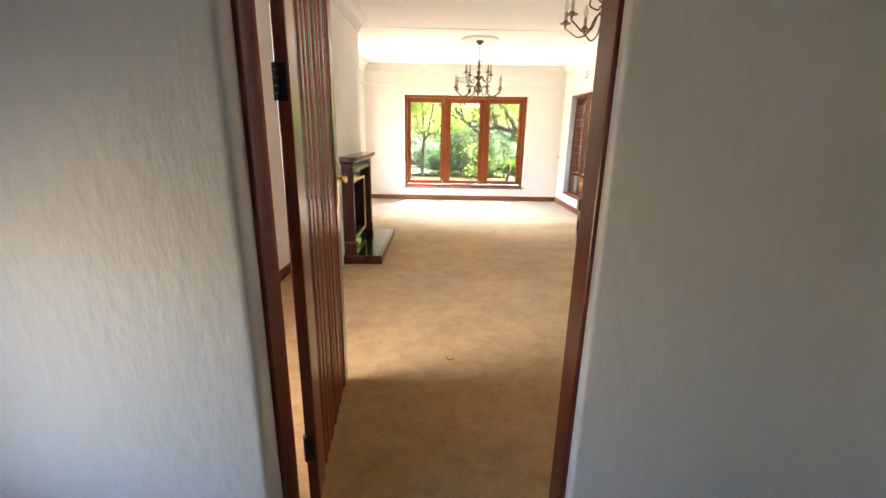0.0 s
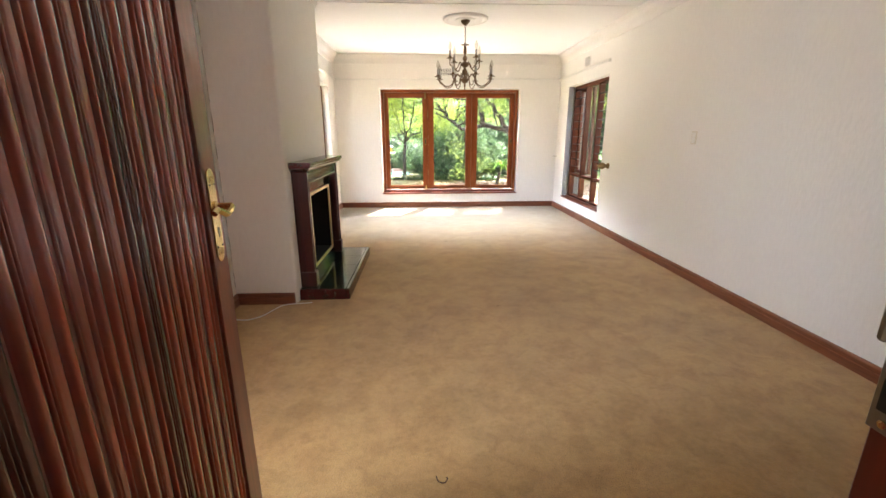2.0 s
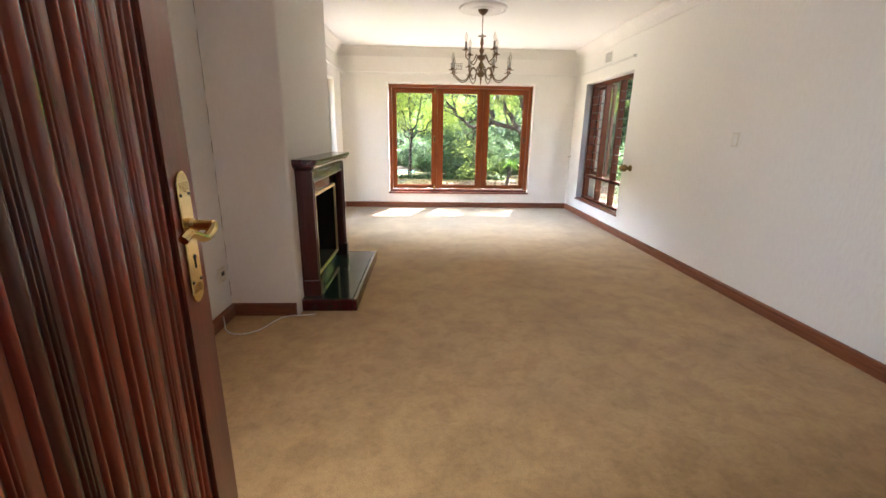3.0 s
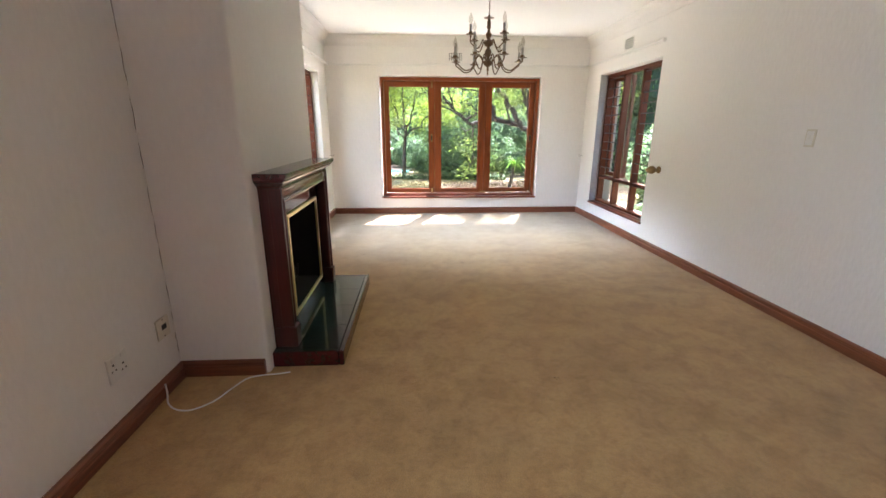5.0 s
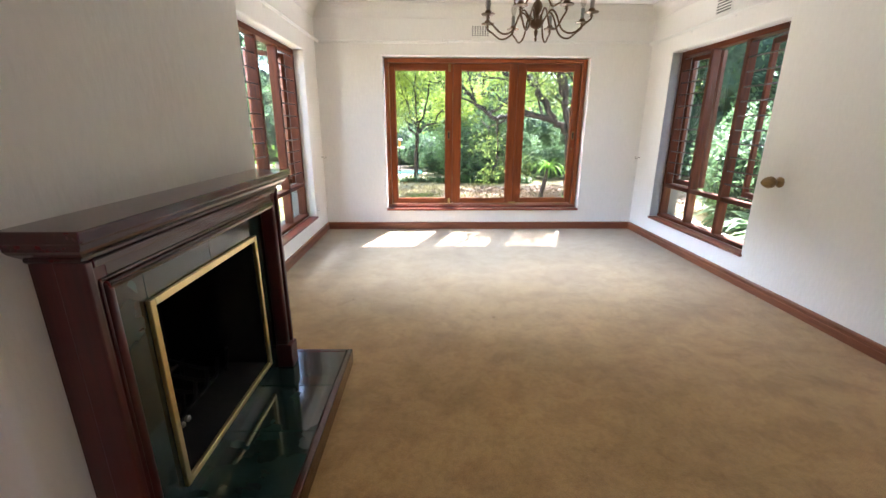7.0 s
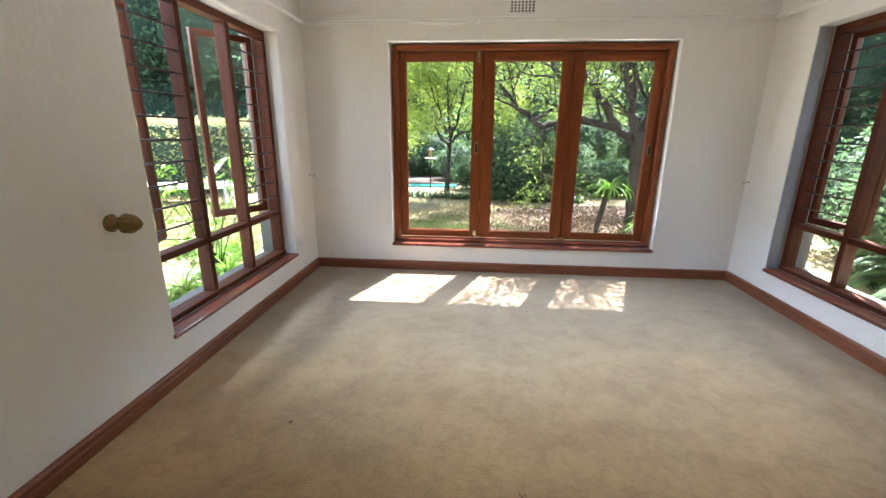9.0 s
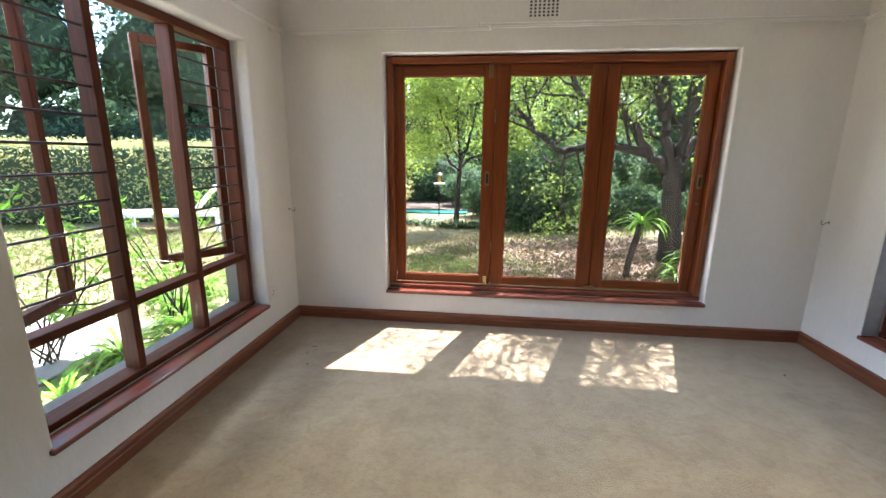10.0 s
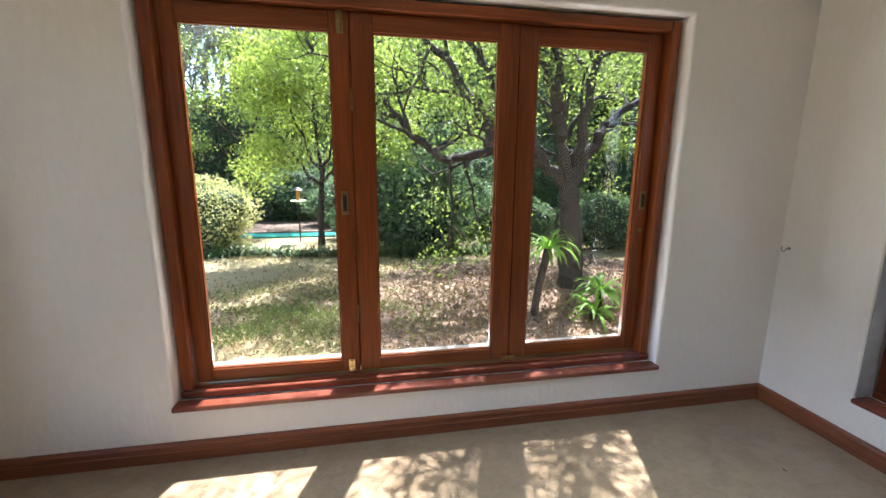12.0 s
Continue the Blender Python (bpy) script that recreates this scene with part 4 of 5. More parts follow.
vent = thing("air_vent", (0.425, YF, 2.307), "plastered air brick with rows of dark square holes", "air vent")
part("grille", boxed(0.325, 0.525, YF - 0.005, YF + 0.004, 2.252, 2.362, bevel=0.002), WALL, vent)
for i in range(7):
    for j in range(5):
        x, z = 0.338 + i * 0.029, 2.264 + j * 0.0215
        part("hole", boxed(x - 0.0075, x + 0.0075, YF - 0.0056, YF - 0.003, z - 0.0065, z + 0.0065), BLACK, vent)
vent = thing("air_vent", (XR, 7.30, 2.30), "white louvred air vent high on the wall", "air vent")
part("grille", boxed(XR - 0.006, XR + 0.003, 7.19, 7.41, 2.235, 2.365, bevel=0.002), WALL, vent)
for j in range(5):
    z = 2.252 + j * 0.024
    part("louvre", boxed(XR - 0.013, XR - 0.005, 7.205, 7.395, z, z + 0.010, bevel=0.002), WALL, vent)
    part("slot", boxed(XR - 0.0066, XR - 0.005, 7.205, 7.395, z - 0.010, z - 0.001), BLACK, vent)

crack = bmesh.new()
random.seed(9)
z = 0.14
while z < 2.4:
    length = random.uniform(0.05, 0.22)
    n = max(3, int(length / 0.03))
    tube(crack, [(XA + 0.0012, BY0 - 0.004 + random.uniform(-0.003, 0.003), z + k * length / n) for k in range(n + 1)],
         [0.0003, *[random.uniform(0.0006, 0.0018) for k in range(n - 1)], 0.0003], 5)
    z += length + random.uniform(0.01, 0.09)
solid("wall_crack", crack, LINT, "thin dark crack in the plaster beside the chimney breast", "crack", "structure")
cable = bmesh.new()
tube(cable, curve_pts([(-1.400, 3.80, 0.075), (-1.392, 3.79, 0.03), (-1.360, 3.735, 0.008), (-1.30, 3.69, 0.006), (-1.225, 3.683, 0.006), (-1.15, 3.745, 0.006),
                       (-1.105, 3.85, 0.006), (-1.06, 3.935, 0.006), (-0.99, 3.962, 0.006), (-0.92, 3.970, 0.006), (-0.85, 3.985, 0.006)], 8), 0.0042, 8)
solid("cable", cable, WHITE_P, "loose white cable lying on the carpet", "cable", smooth=True)
lint = bmesh.new()
tube(lint, curve_pts([(0.070, 2.215, 0.004), (0.078, 2.190, 0.004), (0.098, 2.180, 0.005), (0.113, 2.196, 0.006), (0.110, 2.207, 0.004)], 5), 0.0028, 5)
solid("lint", lint, LINT, "curled scrap of brown lint on the carpet", "lint", smooth=True)
random.seed(5)
for x, y in ((-1.09, 7.95), (-1.10, 7.86), (-1.03, 7.70), (1.98, 7.96), (0.60, 3.85), (-0.72, 6.22), (0.30, 5.9)):
    bm = bmesh.new()
    for k in range(3):
        px, py = x + random.uniform(-0.012, 0.012), y + random.uniform(-0.012, 0.012)
        lathe(bm, [(0.002, 0.0), (random.uniform(0.003, 0.006), 0.002), (0.002, 0.005)], (px, py, 0), None, 6)
    solid("crumbs", bm, LINT, "few dark crumbs on the carpet", "crumbs", group="crumbs on the carpet")

# ---- the garden ----
G = 0.05                                            # the lawn lies a little above the floor inside
rng = np.random.default_rng(11)
LAWN = mat("dry_lawn", (0.34, 0.26, 0.14), 0.95, 0.3, 40, 0.7, 0.6, dark=(0.13, 0.115, 0.05), dist=0.02)
EARTH = mat("leaf_litter_earth", (0.15, 0.098, 0.064), 0.95, 0.35, 30, 1.2, 0.7, dist=0.02)
PAVE = mat("pale_paving", (0.30, 0.28, 0.245), 0.85, 0.12, 30, 2, 0.2)
TERRA = mat("terracotta_paving", (0.13, 0.085, 0.06), 0.85, 0.2, 30, 2, 0.2)
POOL = mat("teal_pool", (0.03, 0.26, 0.22), 0.3, 0.2, 8, 2, 0.1)
BARK = mat("dark_bark", (0.034, 0.025, 0.019), 0.95, 0.5, 12, 3, 1.0, stretch=(1, 1, 0.3), dist=0.03)
PALE_BARK = mat("grey_bark", (0.17, 0.15, 0.13), 0.9, 0.35, 16, 3, 0.8, stretch=(1, 1, 0.3), dist=0.03)
L_LIME = leaf_mat("lime_leaves", (0.33, 0.45, 0.09), 0.55, 0.55, 0.15)
L_TREE = leaf_mat("tree_leaves", (0.20, 0.30, 0.075), 0.65, 0.6, 0.2)
L_DARK = leaf_mat("dark_leaves", (0.11, 0.19, 0.105), 0.55, 0.5)
L_MID = leaf_mat("shrub_leaves", (0.115, 0.19, 0.095), 0.5, 0.5)
L_PALE = leaf_mat("pale_shrub_leaves", (0.44, 0.44, 0.20), 0.3, 0.5)
L_STRAP = leaf_mat("strap_leaves", (0.20, 0.38, 0.05), 0.4, 0.6)
L_TUFT = leaf_mat("green_blades", (0.15, 0.20, 0.055), 0.45, 0.4)
L_GRASS = leaf_mat("grass_blades", (0.38, 0.30, 0.15), 0.45, 0.4)
L_BROWN = leaf_mat("fallen_leaves", (0.22, 0.14, 0.085), 0.5, 0.1)
L_DEAD = leaf_mat("dry_fronds", (0.28, 0.27, 0.25), 0.3, 0.2)
# very dark green for foliage cores; the shade inside is put into the colour
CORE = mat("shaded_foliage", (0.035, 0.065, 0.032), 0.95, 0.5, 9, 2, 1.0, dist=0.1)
LOUNGE = mat("white_resin", (0.78, 0.78, 0.76), 0.5, 0.05, 30, 3, 0.05)

bm = bmesh.new()
ring = [[bm.verts.new((x, y, G)) for x, y in q] for q in
        (((-400, -400), (400, -400), (400, 400), (-400, 400)), ((-1.71, -2.41), (2.68, -2.41), (2.68, 8.755), (-1.71, 8.755)))]
for k in range(4):
    bm.faces.new((ring[0][k], ring[0][(k + 1) % 4], ring[1][(k + 1) % 4], ring[1][k]))
solid("ground", bm, LAWN, "dry patchy lawn with green tufts", "lawn", "structure")
bm = bmesh.new()
edge = []
for k in range(64):
    a = 2 * math.pi * k / 64
    r = 2.0 * (1 + 0.35 * noise.noise(Vector((math.cos(a) * 1.6, math.sin(a) * 1.6, 0.4))) + 0.16 * noise.noise(Vector((math.cos(a) * 7, math.sin(a) * 7, 2.0))))
    edge.append(bm.verts.new((2.35 + r * math.cos(a) * 1.2, 10.55 + r * math.sin(a) * 0.72, G + 0.004)))
bm.faces.new(edge)
solid("earth_patch", bm, EARTH, "bare earth under the tree strewn with leaves", "ground", "structure")
solid("outer_apron", boxed(-0.9, 1.95, 8.92, 9.35, G - 0.02, G + 0.02, bevel=0.006), PAVE, "pale paving strip under the window", "paving", "structure")
solid("garden_path", boxed(-3.6, -2.35, 6.9, 8.1, G - 0.02, G + 0.02, bevel=0.006), PAVE, "pale paving slab in the grass", "paving", "structure")
solid("pool_water", boxed(-5.0, -0.4, 14.45, 14.85, G - 0.01, G + 0.03), POOL, "teal pool seen behind the border", "pool", "structure")
solid("pool_terrace", boxed(-6.0, 1.2, 14.86, 16.5, G - 0.01, G + 0.05), TERRA, "reddish brick terrace beyond the pool", "paving", "structure")


def leaf_mesh(name, centres, size, material, aspect=2.2, droop=0.3, normal=None, fold=0.18):
    """Many small pointed leaves, each a folded pair of triangles."""
    c = np.asarray(centres, float)
    n = len(c)
    d = rng.normal(size=(n, 3))
    if normal is not None:
        d = d * 0.6 + normal
    d[:, 2] -= droop
    d /= np.linalg.norm(d, axis=1)[:, None]
    s = np.cross(d, rng.normal(size=(n, 3)))
    s /= np.linalg.norm(s, axis=1)[:, None] + 1e-9
    up = np.cross(s, d)
    ln = size * rng.uniform(0.6, 1.35, n)[:, None]
    w = ln / aspect / 2
    v = np.stack([c - d * ln / 2, c + s * w + up * ln * fold * 0.4, c + d * ln / 2, c - s * w + up * ln * fold * 0.4], 1).reshape(-1, 3)
    i = np.arange(n) * 4
    faces = np.concatenate([np.stack([i, i + 1, i + 2], 1), np.stack([i, i + 2, i + 3], 1)])
    me = bpy.data.meshes.new(name)
    me.from_pydata(v.tolist(), [], faces.tolist())
    me.materials.append(material)
    return me


def clumps(spots, radius, per, flat=0.8, shell=0.5):
    """Leaf centres in loose clumps round the given spots."""
    res = []
    for s in spots:
        k = int(per * rng.uniform(0.6, 1.3))
        d = rng.normal(size=(k, 3))
        d /= np.linalg.norm(d, axis=1)[:, None]
        r = radius * rng.uniform(0.6, 1.3) * rng.uniform(shell, 1, (k, 1)) ** 0.6
        res.append(np.asarray(s) + d * r * (1, 1, flat))
    return np.concatenate(res)


def blob(bm, at, r, flat=1.0, rough=0.25, sub=3):
    made = bmesh.ops.create_icosphere(bm, subdivisions=sub, radius=1.0)
    for v in made["verts"]:
        k = 1 + rough * noise.noise(v.co * 2.1 + Vector(at))
        v.co = Vector(at) + Vector((v.co.x * r[0] * k, v.co.y * r[1] * k, v.co.z * r[2] * k))


def shrub(name, at, r, leaf, material, count, label, category="shrub"):
    """A bushy mass: a core with its inner shade painted in, leaves all over its uneven outside."""
    ob = thing(name, (at[0], at[1], G), label, category)
    bm = bmesh.new()
    c = (at[0], at[1], G + r[2] * 0.85)
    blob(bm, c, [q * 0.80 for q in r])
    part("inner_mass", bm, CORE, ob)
    d = rng.normal(size=(count, 3))
    d /= np.linalg.norm(d, axis=1)[:, None]
    lump = np.array([1 + 0.25 * noise.noise(Vector(q) * 2.1 + Vector(c)) + 0.12 * noise.noise(Vector(q) * 6) for q in d])
    p = np.asarray(c) + d * np.asarray(r) * (lump * rng.uniform(0.78, 1.06, count))[:, None]
    p = p[p[:, 2] > G]
    o = new("crown", leaf_mesh("crown", p, leaf, material))
    o.parent, o.matrix_parent_inverse = ob, ob.matrix_basis.inverted()
    return ob


def strap_plant(name, at, count, length, label, material=None, stem=None, spread=1.0, width=0.035, category="plant"):
    """Long arching strap leaves from a crown."""
    ob = thing(name, (at[0], at[1], G), label, category)
    if stem:
        part("stem", tube(bmesh.new(), curve_pts(stem, 4), 0.035, 8), BARK, ob, "bare dark stem")
    verts, faces = [], []
    for _ in range(count):
        a, lift = rng.uniform(0, 2 * math.pi), rng.uniform(0.25, 1.25)
        ln, w = length * rng.uniform(0.65, 1.1), width * rng.uniform(0.7, 1.2)
        p, el = np.array(at, float), lift
        side = np.array([-math.sin(a), math.cos(a), 0])
        k0 = len(verts)
        for k in range(6):
            ww = w * (0.7, 1.0, 1.0, 0.8, 0.5, 0.05)[k]
            verts += [(p - side * ww / 2).tolist(), (p + side * ww / 2).tolist()]
            p = p + ln / 5 * np.array([math.cos(a) * math.cos(el) * spread, math.sin(a) * math.cos(el) * spread, math.sin(el)])
            el -= 0.42
        faces += [(k0 + 2 * k, k0 + 2 * k + 1, k0 + 2 * k + 3, k0 + 2 * k + 2) for k in range(5)]
    me = bpy.data.meshes.new("leaves")
    me.from_pydata(verts, [], faces)
    me.materials.append(material or L_STRAP)
    o = new("leaves", me)
    o.parent, o.matrix_parent_inverse = ob, ob.matrix_basis.inverted()
    return ob


def tree(name, trunk, radius, limbs, leaf, material, per, label, bark, twig=0.5, clump=0.42, depth=2, boughs=(), bare=3):
    """Tapered trunk, given main limbs, branching twigs, and leaves in clumps at their ends."""
    ob = thing(name, trunk[0], label, "tree")
    bm = bmesh.new()
    pts = curve_pts(trunk, 6)
    tube(bm, pts, [radius * (1.25 - 0.5 * i / len(pts)) * (1 + 0.08 * math.sin(i * 1.7)) for i in range(len(pts))], 14)
    part("trunk", bm, bark, ob, "", True)
    tips = []

    def grow(bm, p, d, ln, r, level):
        q = [p]
        for k in range(3):
            d = (d + Vector(rng.normal(size=3) * 0.22) + Vector((0, 0, 0.05))).normalized()
            q.append(q[-1] + d * ln / 3)
        tube(bm, q, [r, r * 0.8, r * 0.62, r * 0.45], 6)
        if level == 0:
            tips.extend([q[-1], q[-2]])
            return
        for k in range(3):
            e = (d + Vector(rng.normal(size=3) * 0.65)).normalized()
            grow(bm, q[2 if k == 0 else 3], e, ln * 0.7, r * 0.5, level - 1)

    for limb, stout in [(q, 0.55) for q in limbs] + [(q, 0.16) for q in boughs]:
        pts = curve_pts(limb, 5)
        bm = bmesh.new()
        r0 = radius * stout
        for i in range(1, len(pts) - 1):
            pts[i] = pts[i] + Vector(rng.normal(size=3) * 0.022)
        tube(bm, pts, [r0 * (1 - 0.6 * i / len(pts)) * (1 + 0.15 * math.sin(i * 2.3)) for i in range(len(pts))], 9)
        for i in range(bare if stout > 0.3 else 3, len(pts), 2):
            d = (pts[i] - pts[i - 1]).normalized()
            grow(bm, pts[i], (d + Vector(rng.normal(size=3) * 0.6)).normalized(), twig * 1.5, r0 * 0.35, depth - 1)
        grow(bm, pts[-1], (pts[-1] - pts[-2]).normalized(), twig * 1.6, r0 * 0.4, depth)
        part("limb", bm, bark, ob, "", True)
    p = clumps([tuple(t) for t in tips], clump, per, 0.7, 0.1)
    o = new("crown", leaf_mesh("crown", p, leaf, material))
    o.parent, o.matrix_parent_inverse = ob, ob.matrix_basis.inverted()
    return ob


# the old tree whose crown shades two of the panes
tree("garden_tree", [(2.36, 10.7, G - 0.02), (2.33, 10.7, 0.45), (2.29, 10.68, 0.85), (2.24, 10.66, 1.16)], 0.112,
     [[(2.24, 10.66, 1.10), (1.95, 10.62, 1.36), (1.41, 10.6, 1.49), (0.95, 10.65, 1.40), (0.68, 10.7, 1.57), (0.40, 10.8, 1.90)],
      [(2.25, 10.66, 1.13), (2.12, 10.62, 1.55), (2.04, 10.55, 1.98), (1.92, 10.5, 2.5), (1.75, 10.45, 3.2)],
      [(2.25, 10.66, 1.13), (2.36, 10.7, 1.60), (2.42, 10.7, 2.05), (2.5, 10.75, 2.7), (2.5, 10.8, 3.5)],
      [(2.25, 10.66, 1.15), (2.55, 10.75, 1.60), (2.85, 10.85, 1.88), (3.4, 11.0, 2.2), (4.0, 11.2, 2.7)],
      [(1.95, 10.62, 1.38), (1.72, 10.7, 1.75), (1.45, 10.8, 2.15), (1.15, 10.95, 2.7)],
      [(1.41, 10.6, 1.49), (1.30, 10.7, 1.85), (1.05, 10.9, 2.25), (0.75, 11.1, 2.7)],
      [(2.08, 10.6, 1.75), (1.85, 10.45, 2.15), (1.6, 10.4, 2.45), (1.3, 10.35, 2.9)]],
     0.040, L_TREE, 62, "old spreading garden tree with dark gnarled limbs and yellow-green leaves", BARK, 0.42, 0.34, bare=7,
     boughs=[[(1.92, 10.5, 2.4), (1.75, 10.2, 2.9), (1.65, 9.95, 3.5), (1.5, 9.8, 4.1)],
             [(1.3, 10.35, 2.9), (1.0, 10.3, 3.3), (0.75, 10.2, 3.8), (0.55, 10.1, 4.3)],
             [(1.92, 10.5, 2.4), (1.85, 10.2, 2.8), (1.75, 9.95, 3.1), (1.65, 9.8, 3.3)], [(2.42, 10.7, 2.05), (2.2, 10.35, 2.6), (2.0, 10.1, 3.1), (1.85, 9.95, 3.5)],
             [(1.6, 10.4, 2.45), (1.4, 10.2, 2.7), (1.2, 9.95, 3.0), (1.05, 9.85, 3.2)], [(1.3, 10.35, 2.9), (1.1, 10.2, 3.2), (0.95, 10.0, 3.5), (0.9, 9.9, 3.7)]])
tree("lime_tree", [(-0.52, 13.2, G), (-0.50, 13.2, 0.7), (-0.45, 13.15, 1.3)], 0.045,
     [[(-0.45, 13.15, 1.2), (-0.70, 13.0, 1.7), (-0.85, 12.8, 2.3)], [(-0.45, 13.15, 1.25), (-0.25, 13.0, 1.8), (-0.15, 12.8, 2.5)],
      [(-0.46, 13.15, 1.3), (-0.50, 12.9, 2.0), (-0.45, 12.7, 2.9)], [(-0.46, 13.15, 1.1), (-0.10, 12.9, 1.4), (0.25, 12.8, 1.8)],
      [(-0.46, 13.15, 1.0), (-0.65, 12.9, 1.25), (-0.85, 12.8, 1.55)], [(-0.45, 12.7, 2.8), (-0.50, 12.6, 3.5), (-0.40, 12.6, 4.2)]],
     0.050, L_LIME, 150, "young tree with bright lime-green leaves", BARK, 0.36, 0.34)
for at, lab in (((1.2, 14.6), "slender tree with fresh green leaves"), ((3.4, 13.2), "leafy green tree in the garden"), ((-2.4, 16.6), "slender tree with green leaves")):
    x, y = at
    tree("slender_tree", [(x, y, G), (x + 0.05, y, 1.0), (x - 0.05, y, 1.9)], 0.07,
         [[(x - 0.05, y, 1.8), (x - 0.5, y - 0.2, 2.3), (x - 0.9, y - 0.4, 3.0)], [(x - 0.05, y, 1.8), (x + 0.4, y - 0.2, 2.4), (x + 0.8, y - 0.3, 3.1)],
          [(x - 0.05, y, 1.9), (x, y - 0.2, 2.7), (x + 0.1, y - 0.3, 3.8)], [(x, y, 1.5), (x + 0.5, y - 0.1, 1.8), (x + 1.0, y - 0.2, 2.2)],
          [(x, y, 1.4), (x - 0.5, y - 0.1, 1.7), (x - 0.9, y - 0.2, 2.0)]],
         0.07, L_TREE, 70, lab, BARK, 0.5, 0.42)
palm = thing("palm_tree", (-2.85, 18.5, G), "tall grey palm with hanging dry fronds", "tree")
part("trunk", tube(bmesh.new(), [(-2.85, 18.5, G), (-2.82, 18.5, 2.2), (-2.80, 18.5, 4.4)], [0.36, 0.31, 0.28], 12), PALE_BARK, palm, "", True)
for k in range(34):
    a = 2 * math.pi * k / 34 + 0.3
    ln, el = rng.uniform(1.7, 3.0), rng.uniform(-0.1, 0.9)
    p, pts = Vector((-2.80, 18.5, 4.3)), []
    for q in range(8):
        pts.append(p)
        p = p + ln / 7 * Vector((math.cos(a) * math.cos(el), math.sin(a) * math.cos(el), math.sin(el)))
        el = max(-1.5, el - 0.45)
    leaflets = [pts[q] + (pts[q + 1] - pts[q]) * s for q in range(1, 7) for s in np.linspace(0, 1, 9)]
    bm = tube(bmesh.new(), pts, [0.035, 0.03, 0.027, 0.024, 0.02, 0.016, 0.012, 0.006], 5)
    rib = part("frond", bm, L_DEAD, palm, "hanging dry grey frond")
    o = new("leaflets", leaf_mesh("leaflets", leaflets, 0.40, L_DEAD, 11, 1.3))
    o.parent = rib

shrub("round_bush", (0.95, 13.3), (0.95, 0.85, 0.82), 0.075, L_MID, 9000, "large dark rounded evergreen bush")
shrub("pale_bush", (-2.25, 13.5), (0.72, 0.65, 0.62), 0.055, L_PALE, 7000, "clipped pale yellow-green bush")
for x, y, s in ((3.75, 6.6, 0.55), (3.9, 7.4, 0.6), (3.8, 8.2, 0.6), (4.3, 9.0, 0.7), (3.9, 5.7, 0.6)):
    shrub("window_bush", (x, y), (s, s, s * 1.15), 0.085, L_MID, 3000, "leafy bush growing close to the window")
for x, y, rx, rz in ((-1.3, 16.9, 1.1, 0.36), (-3.2, 16.8, 1.0, 0.45), (0.2, 14.3, 0.7, 0.40), (2.7, 13.5, 0.8, 0.42), (3.9, 12.6, 0.8, 0.5)):
    shrub("low_bush", (x, y), (rx, 0.34, rz), 0.06, L_MID, 3500, "low leafy green bush at the lawn's edge")
shrub("small_bush", (2.0, 14.5), (0.7, 0.6, 0.65), 0.07, L_MID, 4000, "green bush in the shade")
shrub("shade_bush", (4.6, 15.6), (1.2, 0.8, 1.0), 0.08, L_MID, 6000, "tall green bush at the garden's end")
shrub("shade_bush", (3.2, 17.4), (1.3, 0.8, 1.1), 0.08, L_MID, 6000, "tall green bush at the garden's end")
shrub("feeder_bush", (-0.2, 15.8), (0.9, 0.6, 0.55), 0.07, L_MID, 4000, "low green bush in the shade")
shrub("feeder_bush", (-1.7, 16.9), (1.3, 0.6, 0.7), 0.07, L_MID, 4500, "low green bush in the shade")

# border of strap-leaved plants along the lawn's edge
border = [(x, 12.85 + 0.12 * math.sin(x * 3.1)) for x in np.arange(-3.4, 0.1, 0.17)] + [(x, 12.55 + 0.05 * math.sin(x * 5)) for x in np.arange(0.1, 2.1, 0.17)]
verts, faces = [], []
for bx_, by_ in border:
    for _ in range(46):
        a, el = rng.uniform(0, 2 * math.pi), rng.uniform(0.5, 1.4)
        ln, w = rng.uniform(0.16, 0.34), 0.02
        p = np.array([bx_ + rng.normal() * 0.06, by_ + rng.normal() * 0.07, G])
        side = np.array([-math.sin(a), math.cos(a), 0])
        k0 = len(verts)
        for k in range(4):
            ww = w * (1, 1, 0.7, 0.1)[k]
            verts += [(p - side * ww / 2).tolist(), (p + side * ww / 2).tolist()]
            p = p + ln / 3 * np.array([math.cos(a) * math.cos(el), math.sin(a) * math.cos(el), math.sin(el)])
            el -= 0.55
        faces += [(k0 + 2 * k, k0 + 2 * k + 1, k0 + 2 * k + 3, k0 + 2 * k + 2) for k in range(3)]
me = bpy.data.meshes.new("border_plants")
me.from_pydata(verts, [], faces)
me.materials.append(leaf_mat("border_leaves", (0.05, 0.10, 0.03), 0.5, 0.3))
tagged(new("border_plants", me), "low border of dark green strap-leaved plants", "border plants", "", "stuff")

